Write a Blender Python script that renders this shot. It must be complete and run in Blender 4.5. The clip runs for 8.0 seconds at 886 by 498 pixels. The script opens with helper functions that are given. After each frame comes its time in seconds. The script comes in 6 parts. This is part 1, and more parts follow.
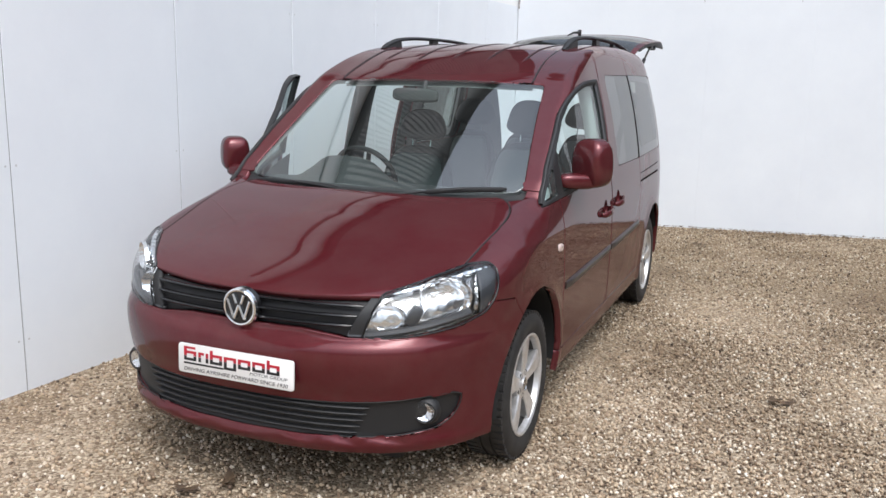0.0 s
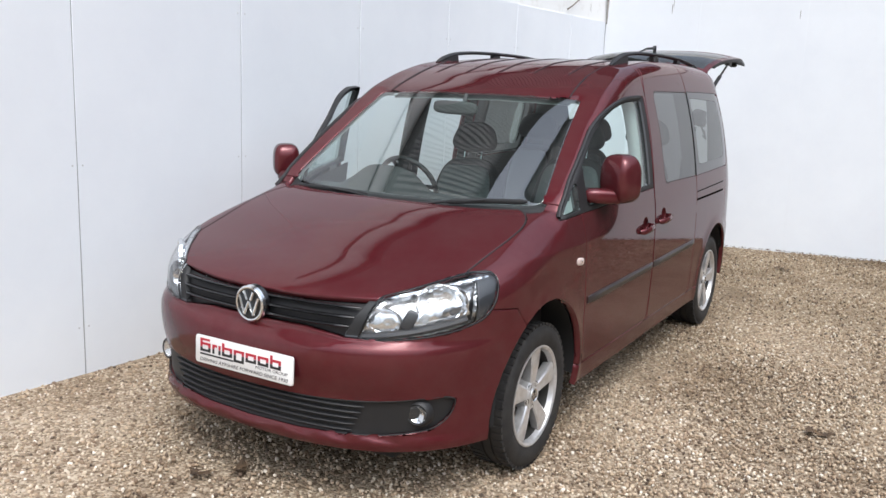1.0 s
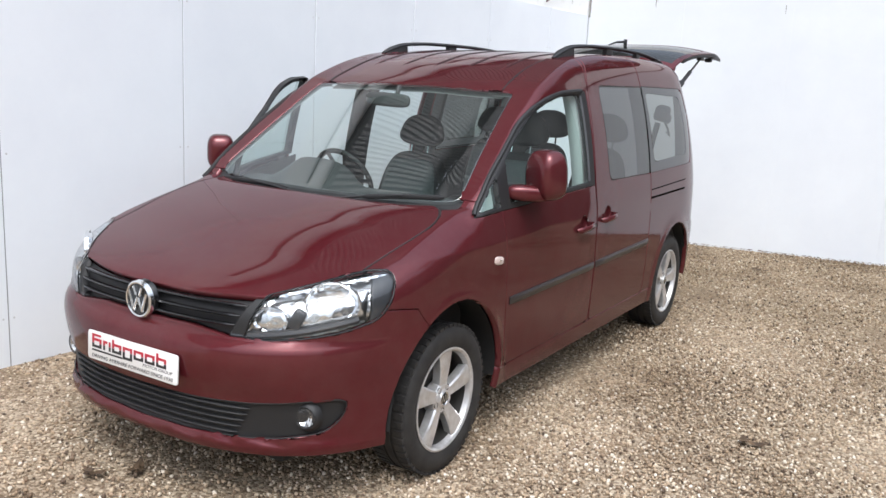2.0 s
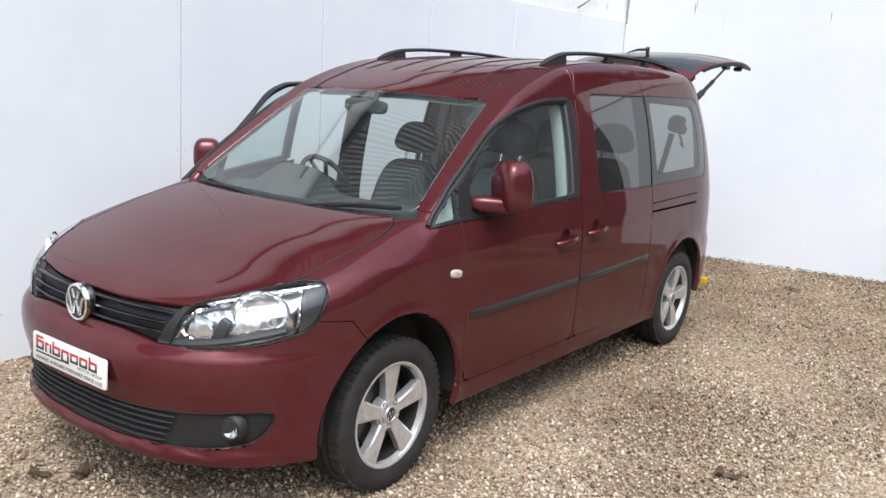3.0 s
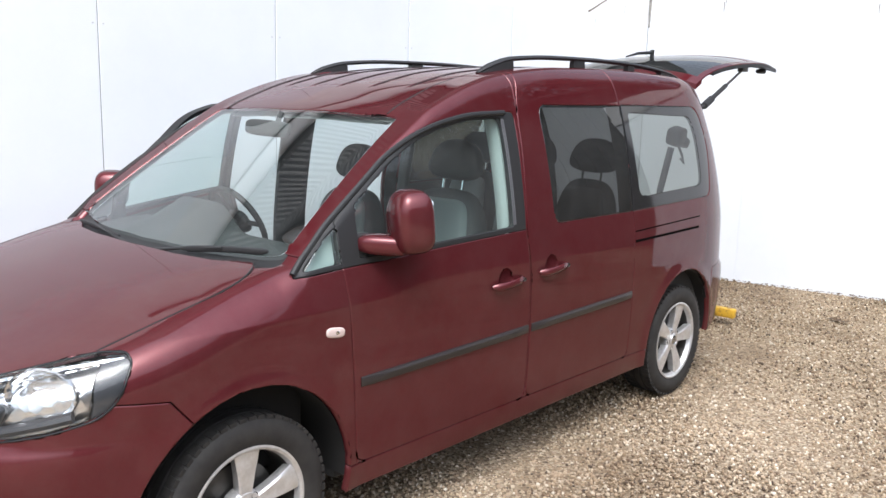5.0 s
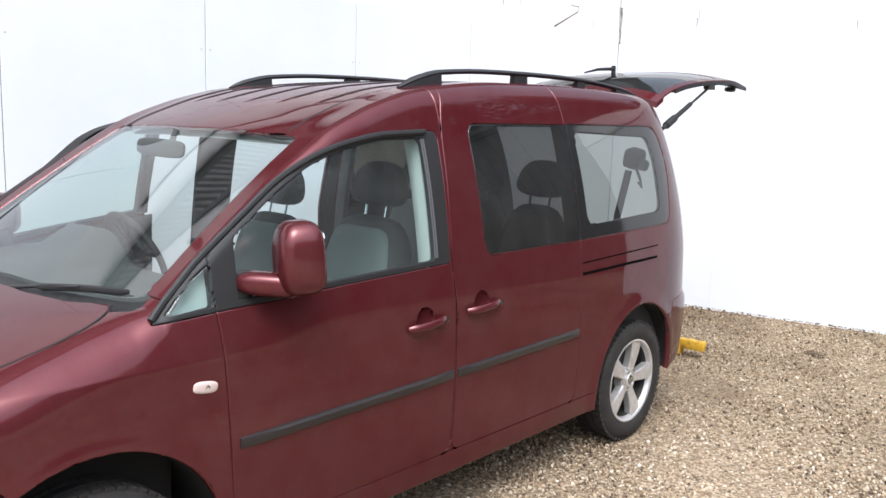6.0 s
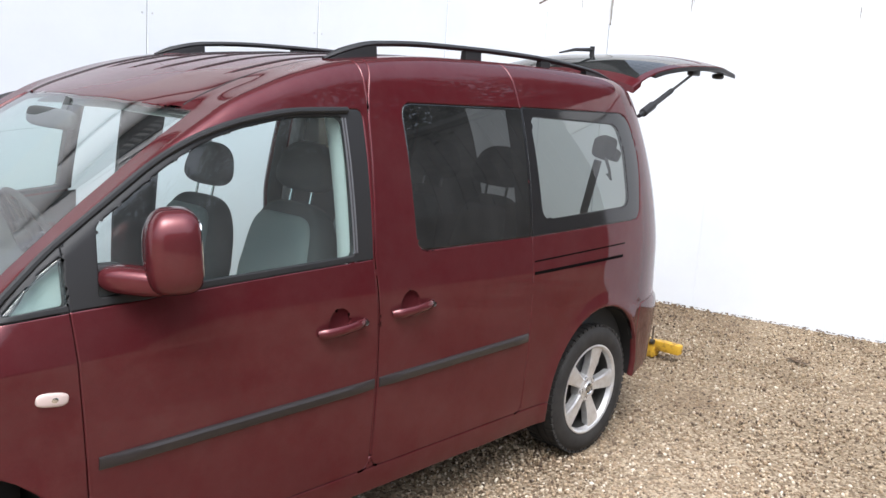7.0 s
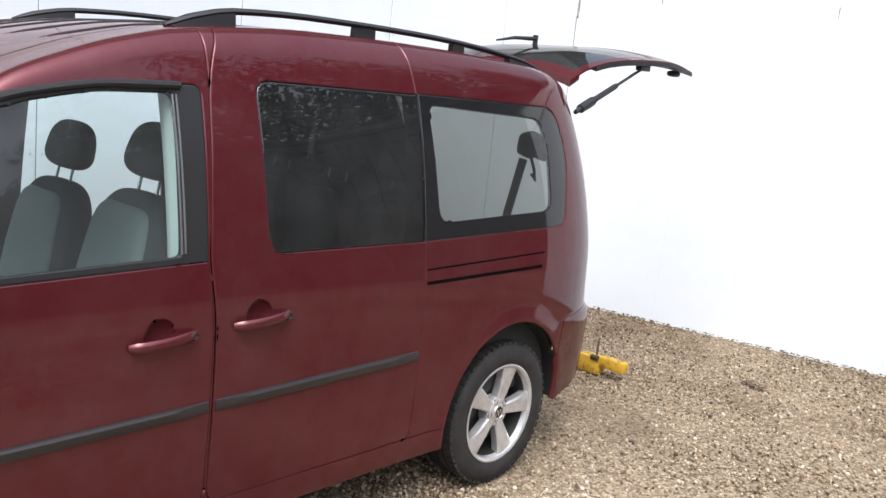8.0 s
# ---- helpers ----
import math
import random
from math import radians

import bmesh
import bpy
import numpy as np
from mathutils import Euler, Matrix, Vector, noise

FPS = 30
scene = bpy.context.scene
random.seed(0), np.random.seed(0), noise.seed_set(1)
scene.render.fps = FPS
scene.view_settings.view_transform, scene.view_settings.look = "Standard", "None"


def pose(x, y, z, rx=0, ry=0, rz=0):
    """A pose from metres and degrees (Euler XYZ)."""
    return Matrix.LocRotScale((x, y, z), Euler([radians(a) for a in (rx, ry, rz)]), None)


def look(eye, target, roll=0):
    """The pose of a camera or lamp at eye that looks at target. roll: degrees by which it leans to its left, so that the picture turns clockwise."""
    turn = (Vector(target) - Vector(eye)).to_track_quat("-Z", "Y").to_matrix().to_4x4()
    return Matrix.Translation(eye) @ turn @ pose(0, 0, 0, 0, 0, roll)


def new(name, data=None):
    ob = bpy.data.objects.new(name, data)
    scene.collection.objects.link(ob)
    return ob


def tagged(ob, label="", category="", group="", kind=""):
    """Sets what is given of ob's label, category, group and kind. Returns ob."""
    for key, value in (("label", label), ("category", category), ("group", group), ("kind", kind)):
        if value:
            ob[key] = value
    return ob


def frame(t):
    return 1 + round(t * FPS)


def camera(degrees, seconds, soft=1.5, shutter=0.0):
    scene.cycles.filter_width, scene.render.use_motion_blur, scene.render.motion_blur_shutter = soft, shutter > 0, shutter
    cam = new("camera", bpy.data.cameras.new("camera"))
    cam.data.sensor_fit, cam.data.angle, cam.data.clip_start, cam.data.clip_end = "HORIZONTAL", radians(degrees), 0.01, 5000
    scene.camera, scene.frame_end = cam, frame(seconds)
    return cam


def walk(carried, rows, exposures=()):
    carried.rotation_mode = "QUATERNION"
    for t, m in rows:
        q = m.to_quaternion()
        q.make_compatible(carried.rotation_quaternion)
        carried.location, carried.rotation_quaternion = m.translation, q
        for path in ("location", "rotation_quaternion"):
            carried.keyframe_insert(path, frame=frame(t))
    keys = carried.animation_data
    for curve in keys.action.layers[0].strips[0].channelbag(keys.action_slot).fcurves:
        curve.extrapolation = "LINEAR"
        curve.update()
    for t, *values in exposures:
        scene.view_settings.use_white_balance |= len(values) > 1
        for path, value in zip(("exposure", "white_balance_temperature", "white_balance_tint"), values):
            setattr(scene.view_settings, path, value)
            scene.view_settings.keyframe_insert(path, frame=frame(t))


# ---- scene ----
cam = camera(55.0, 8.0)
PATH = [
    (0, (1.884, -3.435, 1.623), (1.13, -1.625, 1.23), 1.3),
    (0.5, (2.144, -3.381, 1.63), (1.227, -1.643, 1.26), 4.5),
    (1, (2.312, -3.316, 1.629), (1.315, -1.622, 1.26), 2.2),
    (1.5, (2.437, -3.14, 1.6), (1.448, -1.453, 1.179), 4.4),
    (2, (2.634, -2.96, 1.639), (1.606, -1.289, 1.254), 2.9),
    (2.2, (2.746, -2.897, 1.652), (1.694, -1.235, 1.289), 2.2),
    (3.3, (3.006, -2.464, 1.671), (1.802, -0.914, 1.29), 4.2),
    (3.5, (3.011, -2.388, 1.661), (1.79, -0.846, 1.302), 4.2),
    (4, (3.073, -2.146, 1.676), (1.81, -0.629, 1.352), 3.7),
    (4.2, (3.163, -2.035, 1.695), (1.871, -0.543, 1.37), 4.2),
    (5.3, (3.037, -1.393, 1.674), (1.729, 0.08, 1.329), 0.6),
    (5.5, (3.015, -1.306, 1.689), (1.719, 0.183, 1.364), 0.7),
    (6, (3.033, -1.026, 1.682), (1.724, 0.456, 1.378), 1.8),
    (6.5, (3.045, -0.783, 1.704), (1.704, 0.672, 1.411), 2.9),
    (7, (2.988, -0.550, 1.689), (1.679, 0.921, 1.340), 3.8),
    (7.5, (2.926, -0.237, 1.658), (1.689, 1.294, 1.301), 3.3),
    (8, (3.030, 0.081, 1.678), (1.720, 1.550, 1.323), 6.0),
]
EXPO = [(0.0, -0.10, 6120, 8), (2.0, 0.06, 6120, 8), (3.5, 0.08, 6120, 8), (5.5, 0.42, 6120, 9), (8.0, 0.33, 6120, 9)]
walk(cam, [(t, look(eye, target, roll)) for t, eye, target, roll in PATH], EXPO)

# ---- world and light: bright overcast sky ----
world = bpy.data.worlds.new("overcast_sky")
scene.world = world
world.use_nodes = True
wn = world.node_tree.nodes
wl = world.node_tree.links
sky = wn.new("ShaderNodeTexSky")
sky.sky_type = "NISHITA"
sky.sun_disc = False
sky.sun_elevation, sky.sun_rotation = radians(58), radians(140)
sky.dust_density, sky.air_density = 4.0, 1.0
soft_sky = wn.new("ShaderNodeHueSaturation")
soft_sky.inputs["Saturation"].default_value = 0.42
wl.new(sky.outputs[0], soft_sky.inputs["Color"])
# an overcast sky is brighter overhead than at the horizon
sky_way = wn.new("ShaderNodeTexCoord")
sky_axes = wn.new("ShaderNodeSeparateXYZ")
wl.new(sky_way.outputs["Generated"], sky_axes.inputs[0])
lift = wn.new("ShaderNodeMapRange")
lift.inputs["To Min"].default_value, lift.inputs["To Max"].default_value = 0.45, 3.20
wl.new(sky_axes.outputs["Z"], lift.inputs["Value"])
grade = wn.new("ShaderNodeMix")
grade.data_type, grade.blend_type = "RGBA", "MULTIPLY"
grade.inputs["Factor"].default_value = 1.0
wl.new(soft_sky.outputs[0], grade.inputs["A"])
wl.new(lift.outputs[0], grade.inputs["B"])
wl.new(grade.outputs["Result"], wn["Background"].inputs["Color"])
wn["Background"].inputs["Strength"].default_value = 0.15

sun = new("sun", bpy.data.lights.new("sun", "SUN"))
sun.data.energy, sun.data.angle, sun.data.color = 0.30, radians(30), (1.0, 0.97, 0.93)
sun.matrix_world = look((3.2, -3.9, 8.0), (0, 0, 0))


# ---- materials ----
def material(name, color, rough=0.5, metal=0.0, coat=0.0, spec=0.5):
    m = bpy.data.materials.new(name)
    m.use_nodes = True
    b = m.node_tree.nodes["Principled BSDF"]
    b.inputs["Base Color"].default_value = (*color, 1)
    b.inputs["Roughness"].default_value = rough
    b.inputs["Metallic"].default_value = metal
    b.inputs["Coat Weight"].default_value = coat
    b.inputs["Coat Roughness"].default_value = 0.03
    b.inputs["Specular IOR Level"].default_value = spec
    return m


def node(m, kind, **props):
    n = m.node_tree.nodes.new(kind)
    for key, value in props.items():
        n.inputs[key.replace("_", " ")].default_value = value
    return n


def wire(m, a, b):
    m.node_tree.links.new(a, b)


def bsdf(m):
    return m.node_tree.nodes["Principled BSDF"]


def ramp(m, fac, stops):
    r = m.node_tree.nodes.new("ShaderNodeValToRGB")
    while len(r.color_ramp.elements) < len(stops):
        r.color_ramp.elements.new(0.5)
    for e, (at, c) in zip(r.color_ramp.elements, stops):
        e.position, e.color = at, (*c, 1) if len(c) == 3 else c
    wire(m, fac, r.inputs[0])
    return r.outputs[0]


def grain(m, scale, strength, distance=0.002, detail=4.0):
    """Fine relief from noise in the object's own metres."""
    co = node(m, "ShaderNodeTexCoord")
    n = node(m, "ShaderNodeTexNoise", Scale=scale, Detail=detail)
    wire(m, co.outputs["Object"], n.inputs["Vector"])
    b = node(m, "ShaderNodeBump", Strength=strength, Distance=distance)
    wire(m, n.outputs["Fac"], b.inputs["Height"])
    wire(m, b.outputs[0], bsdf(m).inputs["Normal"])
    return n


def mottled(m, scale, a, b, low=0.35, high=0.7):
    co = node(m, "ShaderNodeTexCoord")
    n = node(m, "ShaderNodeTexNoise", Scale=scale, Detail=6.0, Roughness=0.6)
    wire(m, co.outputs["Object"], n.inputs["Vector"])
    wire(m, ramp(m, n.outputs["Fac"], [(low, a), (high, b)]), bsdf(m).inputs["Base Color"])


PAINT = material("dark_red_metallic_paint", (0.10, 0.007, 0.012), 0.34, 0.50, 0.78, 0.0)
bsdf(PAINT).inputs["Specular Tint"].default_value = (0.10, 0.008, 0.013, 1)
flake = node(PAINT, "ShaderNodeTexNoise", Scale=900.0, Detail=1.0)
pco = node(PAINT, "ShaderNodeTexCoord")
wire(PAINT, pco.outputs["Object"], flake.inputs["Vector"])
wire(PAINT, ramp(PAINT, flake.outputs["Fac"], [(0.3, (0.080, 0.0056, 0.0106)), (0.7, (0.117, 0.0092, 0.0162))]), bsdf(PAINT).inputs["Base Color"])
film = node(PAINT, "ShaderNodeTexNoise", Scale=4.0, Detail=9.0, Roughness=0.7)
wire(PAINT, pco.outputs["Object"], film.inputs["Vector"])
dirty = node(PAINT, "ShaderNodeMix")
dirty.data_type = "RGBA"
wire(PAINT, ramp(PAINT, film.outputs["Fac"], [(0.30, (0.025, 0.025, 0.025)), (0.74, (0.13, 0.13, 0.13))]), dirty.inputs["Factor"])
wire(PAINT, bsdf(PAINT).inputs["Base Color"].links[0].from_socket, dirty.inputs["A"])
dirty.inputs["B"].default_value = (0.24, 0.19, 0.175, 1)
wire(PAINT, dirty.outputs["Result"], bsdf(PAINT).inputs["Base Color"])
dust = node(PAINT, "ShaderNodeTexNoise", Scale=3.5, Detail=7.0, Roughness=0.65)
wire(PAINT, pco.outputs["Object"], dust.inputs["Vector"])
# road film dulls the lower half of the body
height = node(PAINT, "ShaderNodeSeparateXYZ")
wire(PAINT, pco.outputs["Object"], height.inputs[0])
road = node(PAINT, "ShaderNodeMapRange")
for socket, value in (("From Min", 0.30), ("From Max", 0.80), ("To Min", 0.15), ("To Max", 0.0)):
    road.inputs[socket].default_value = value
wire(PAINT, height.outputs["Z"], road.inputs["Value"])
dull = node(PAINT, "ShaderNodeMath")
wire(PAINT, ramp(PAINT, dust.outputs["Fac"], [(0.35, (0.010, 0.010, 0.010)), (0.75, (0.055, 0.055, 0.055))]), dull.inputs[0])
wire(PAINT, road.outputs[0], dull.inputs[1])
wire(PAINT, dull.outputs[0], bsdf(PAINT).inputs["Coat Roughness"])
PLASTIC = material("black_textured_plastic", (0.013, 0.013, 0.014), 0.56)
grain(PLASTIC, 420, 0.25, 0.0008)
GLOSSBLACK = material("gloss_black_trim", (0.008, 0.008, 0.009), 0.18)
GLASSBAND = material("smoked_glass_border", (0.014, 0.014, 0.015), 0.06)
GREYSEAL = material("grey_guide_strip", (0.10, 0.10, 0.11), 0.4)
MOULD = material("dark_grey_moulding_plastic", (0.024, 0.020, 0.020), 0.38)
grain(MOULD, 500, 0.2, 0.0008)
RUBBER = material("worn_tyre_rubber", (0.016, 0.015, 0.014), 0.75)
mottled(RUBBER, 14, (0.012, 0.011, 0.011), (0.028, 0.026, 0.024))
grain(RUBBER, 160, 0.3, 0.001)
ALLOY = material("silver_painted_alloy", (0.62, 0.62, 0.63), 0.32, 0.6, 0.5)
mottled(ALLOY, 30, (0.54, 0.53, 0.52), (0.68, 0.68, 0.69))
CHROME = material("chrome", (0.86, 0.87, 0.88), 0.16, 1.0)
GREYTRIM = material("grey_mirror_shell", (0.050, 0.054, 0.054), 0.6)
MIRROR = material("mirror_glass", (0.8, 0.82, 0.84), 0.01, 1.0)
STEEL = material("dull_steel", (0.09, 0.087, 0.083), 0.5, 0.8)
UNDER = material("dark_underbody", (0.010, 0.010, 0.010), 0.8)
SLOT_SHADE = material("black_slot_shade", (0.006, 0.005, 0.005), 1.0, 0.0, 0.0, 0.0)
SEAT = material("dark_grey_seat_cloth", (0.050, 0.053, 0.055), 0.9)
grain(SEAT, 700, 0.5, 0.001)
SEATPALE = material("grey_seat_cloth", (0.19, 0.21, 0.21), 0.9)
grain(SEATPALE, 700, 0.5, 0.001)
TRIM = material("pale_grey_pillar_trim", (0.46, 0.50, 0.49), 0.6)
grain(TRIM, 300, 0.15, 0.0006)
LINING = material("grey_headlining", (0.32, 0.33, 0.32), 0.95)
grain(LINING, 500, 0.3, 0.001)
CARPET = material("dark_carpet", (0.022, 0.022, 0.023), 0.95)
grain(CARPET, 300, 0.6, 0.003)
DASH = material("charcoal_dashboard", (0.042, 0.044, 0.045), 0.65)
grain(DASH, 350, 0.3, 0.001)
PLATE = material("white_plate", (0.78, 0.77, 0.76), 0.3)
INKRED = material("red_ink", (0.42, 0.012, 0.03), 0.4)
INKBLACK = material("black_ink", (0.012, 0.012, 0.014), 0.4)
YELLOW = material("worn_yellow_paint", (0.52, 0.30, 0.02), 0.6)
mottled(YELLOW, 22, (0.16, 0.09, 0.02), (0.56, 0.33, 0.025), 0.32, 0.52)
SEAL = material("black_rubber_seal", (0.011, 0.011, 0.012), 0.6)
grain(SEAL, 300, 0.15, 0.0008)
HOUSING = material("silver_lamp_housing", (0.86, 0.87, 0.88), 0.22, 1.0)
hv = node(HOUSING, "ShaderNodeTexVoronoi", Scale=26.0)
hco = node(HOUSING, "ShaderNodeTexCoord")
wire(HOUSING, hco.outputs["Object"], hv.inputs["Vector"])
hb = node(HOUSING, "ShaderNodeBump", Strength=0.4, Distance=0.010)
wire(HOUSING, hv.outputs["Distance"], hb.inputs["Height"])
wire(HOUSING, hb.outputs[0], bsdf(HOUSING).inputs["Normal"])
REFLECTOR = material("faceted_chrome_reflector", (0.87, 0.88, 0.89), 0.10, 1.0)
fv = node(REFLECTOR, "ShaderNodeTexVoronoi", Scale=38.0)
fco = node(REFLECTOR, "ShaderNodeTexCoord")
wire(REFLECTOR, fco.outputs["Object"], fv.inputs["Vector"])
fb = node(REFLECTOR, "ShaderNodeBump", Strength=0.6, Distance=0.008)
wire(REFLECTOR, fv.outputs["Distance"], fb.inputs["Height"])
wire(REFLECTOR, fb.outputs[0], bsdf(REFLECTOR).inputs["Normal"])
LAMPDARK = material("dark_grey_lamp_trim", (0.030, 0.032, 0.036), 0.3)
BULB = material("frosted_bulb", (0.7, 0.72, 0.75), 0.15)
REPEATER = material("clear_ribbed_lens", (0.58, 0.47, 0.44), 0.12)


def glass(name, tint, sheen=0.08, rough=0.0, haze=0.0):
    """A thin clear pane: tinted see-through with a real reflection."""
    m = bpy.data.materials.new(name)
    m.use_nodes = True
    t = m.node_tree
    t.nodes.remove(t.nodes["Principled BSDF"])
    clear = node(m, "ShaderNodeBsdfTransparent", Color=(*tint, 1))
    gloss = node(m, "ShaderNodeBsdfGlossy", Roughness=rough)
    facing = node(m, "ShaderNodeLayerWeight", Blend=0.5)
    steep = node(m, "ShaderNodeMath")
    steep.operation = "POWER"
    steep.inputs[1].default_value = 5.0
    wire(m, facing.outputs["Facing"], steep.inputs[0])
    fres = node(m, "ShaderNodeMath")
    fres.operation = "MULTIPLY_ADD"
    fres.inputs[1].default_value = 1.0 - sheen
    fres.inputs[2].default_value = sheen
    wire(m, steep.outputs[0], fres.inputs[0])
    mix = node(m, "ShaderNodeMixShader")
    # uneven pale veil: dust, and painted haze that lifts the pane's darks
    film = node(m, "ShaderNodeBsdfDiffuse", Color=(0.62, 0.64, 0.64, 1))
    veiled = node(m, "ShaderNodeMixShader", Fac=haze)
    specks = node(m, "ShaderNodeTexNoise", Scale=5.0, Detail=8.0, Roughness=0.7)
    place = node(m, "ShaderNodeTexCoord")
    wire(m, place.outputs["Object"], specks.inputs["Vector"])
    wire(m, ramp(m, specks.outputs["Fac"], [(0.3, (haze * 0.5,) * 3), (0.75, (haze * 1.6,) * 3)]), veiled.inputs[0])
    wire(m, clear.outputs[0], veiled.inputs[1])
    wire(m, film.outputs[0], veiled.inputs[2])
    wire(m, fres.outputs[0], mix.inputs[0])
    wire(m, veiled.outputs[0], mix.inputs[1])
    wire(m, gloss.outputs[0], mix.inputs[2])
    wire(m, mix.outputs[0], t.nodes["Material Output"].inputs["Surface"])
    return m


SCREEN = glass("pale_green_screen_glass", (0.76, 0.87, 0.84), 0.165, 0.0, 0.014)
DOORGLASS = glass("pale_green_door_glass", (0.745, 0.875, 0.850), 0.055, 0.0, 0.040)
TINTED = glass("smoked_glass", (0.26, 0.285, 0.268), 0.085, 0.0, 0.03)
PRIVACY = glass("dark_privacy_glass", (0.085, 0.090, 0.088), 0.10, 0.0, 0.026)
LENS = glass("clear_lamp_lens", (0.95, 0.96, 0.97), 0.05, 0.0, 0.01)

WALLMAT = material("white_coated_sheet", (0.80, 0.81, 0.83), 0.45)
wco = node(WALLMAT, "ShaderNodeTexCoord")
wa = node(WALLMAT, "ShaderNodeTexNoise", Scale=1.1, Detail=8.0, Roughness=0.65)
wire(WALLMAT, wco.outputs["Object"], wa.inputs["Vector"])
wire(WALLMAT, ramp(WALLMAT, wa.outputs["Fac"], [(0.3, (0.715, 0.745, 0.79)), (0.75, (0.78, 0.81, 0.845))]), bsdf(WALLMAT).inputs["Base Color"])
MASONRY = material("white_painted_masonry", (0.80, 0.80, 0.79), 0.8)
rco = node(MASONRY, "ShaderNodeTexCoord")
ra = node(MASONRY, "ShaderNodeTexNoise", Scale=4.5, Detail=10.0, Roughness=0.7)
wire(MASONRY, rco.outputs["Object"], ra.inputs["Vector"])
wire(MASONRY, ramp(MASONRY, ra.outputs["Fac"], [(0.25, (0.45, 0.42, 0.37)), (0.33, (0.74, 0.735, 0.72)), (0.45, (0.82, 0.825, 0.825))]), bsdf(MASONRY).inputs["Base Color"])
rb = node(MASONRY, "ShaderNodeBump", Strength=0.5, Distance=0.006)
wire(MASONRY, ra.outputs["Fac"], rb.inputs["Height"])
wire(MASONRY, rb.outputs[0], bsdf(MASONRY).inputs["Normal"])
RIVET = material("pale_rivet", (0.55, 0.56, 0.57), 0.4, 0.3)
JOINT_SHADE = material("dark_joint_and_ledge_shade", (0.20, 0.205, 0.21), 0.8)



def yard_tinted(m, colour):
    """Tints gravel: paler in the open yard, browner with an uneven edge towards the back wall."""
    co = node(m, "ShaderNodeTexCoord")
    blotch = node(m, "ShaderNodeTexNoise", Scale=0.55, Detail=5.0, Roughness=0.6)
    wire(m, co.outputs["Object"], blotch.inputs["Vector"])
    axes = node(m, "ShaderNodeSeparateXYZ")
    wire(m, co.outputs["Object"], axes.inputs[0])
    drift = node(m, "ShaderNodeMath")
    drift.operation = "MULTIPLY_ADD"
    drift.inputs[1].default_value = 5.0
    wire(m, blotch.outputs["Fac"], drift.inputs[0])
    wire(m, axes.outputs["Y"], drift.inputs[2])
    span = node(m, "ShaderNodeMapRange")
    for socket, value in (("From Min", 1.2), ("From Max", 6.6)):
        span.inputs[socket].default_value = value
    wire(m, drift.outputs[0], span.inputs["Value"])
    tint = ramp(m, span.outputs[0], [(0.0, (1.20, 1.19, 1.20)), (0.5, (1.02, 1.01, 0.99)), (1.0, (0.85, 0.82, 0.76))])
    mix = node(m, "ShaderNodeMix")
    mix.data_type, mix.blend_type = "RGBA", "MULTIPLY"
    mix.inputs["Factor"].default_value = 1.0
    wire(m, colour, mix.inputs["A"])
    wire(m, tint, mix.inputs["B"])
    wire(m, mix.outputs["Result"], bsdf(m).inputs["Base Color"])


EARTH = material("gravel_bed", (0.22, 0.18, 0.14), 0.95)
eco = node(EARTH, "ShaderNodeTexCoord")
ev = node(EARTH, "ShaderNodeTexVoronoi", Scale=74.0)
wire(EARTH, eco.outputs["Object"], ev.inputs["Vector"])
en = node(EARTH, "ShaderNodeTexNoise", Scale=0.9, Detail=6.0)
wire(EARTH, eco.outputs["Object"], en.inputs["Vector"])
ec = ramp(EARTH, ev.outputs["Color"], [(0.0, (0.09, 0.065, 0.045)), (0.3, (0.22, 0.165, 0.11)), (0.6, (0.34, 0.275, 0.20)), (0.9, (0.50, 0.43, 0.335))])
emix = node(EARTH, "ShaderNodeMix")
emix.data_type = "RGBA"
emix.blend_type = "MULTIPLY"
emix.inputs["Factor"].default_value = 1.0
wire(EARTH, ec, emix.inputs["A"])
wire(EARTH, ramp(EARTH, en.outputs["Fac"], [(0.33, (0.60, 0.55, 0.49)), (0.47, (0.84, 0.82, 0.79)), (0.66, (0.98, 0.97, 0.95))]), emix.inputs["B"])
yard_tinted(EARTH, emix.outputs["Result"])
eb = node(EARTH, "ShaderNodeBump", Strength=0.75, Distance=0.012)
eb.invert = True
wire(EARTH, ev.outputs["Distance"], eb.inputs["Height"])
wire(EARTH, eb.outputs[0], bsdf(EARTH).inputs["Normal"])

PEBBLE = material("mixed_beige_pebbles", (0.4, 0.33, 0.25), 0.7)
geo = node(PEBBLE, "ShaderNodeNewGeometry")
pb = ramp(PEBBLE, geo.outputs["Random Per Island"], [(0.0, (0.070, 0.048, 0.034)), (0.14, (0.21, 0.148, 0.10)), (0.40, (0.38, 0.29, 0.20)), (0.72, (0.50, 0.405, 0.295)), (0.90, (0.62, 0.545, 0.44)), (1.0, (0.80, 0.76, 0.69))])
pbc = node(PEBBLE, "ShaderNodeTexCoord")
pbn = node(PEBBLE, "ShaderNodeTexNoise", Scale=0.9, Detail=6.0)
wire(PEBBLE, pbc.outputs["Object"], pbn.inputs["Vector"])
pmix = node(PEBBLE, "ShaderNodeMix")
pmix.data_type = "RGBA"
pmix.blend_type = "MULTIPLY"
pmix.inputs["Factor"].default_value = 1.0
wire(PEBBLE, pb, pmix.inputs["A"])
wire(PEBBLE, ramp(PEBBLE, pbn.outputs["Fac"], [(0.33, (0.60, 0.55, 0.49)), (0.47, (0.84, 0.82, 0.79)), (0.66, (0.98, 0.97, 0.95))]), pmix.inputs["B"])
yard_tinted(PEBBLE, pmix.outputs["Result"])


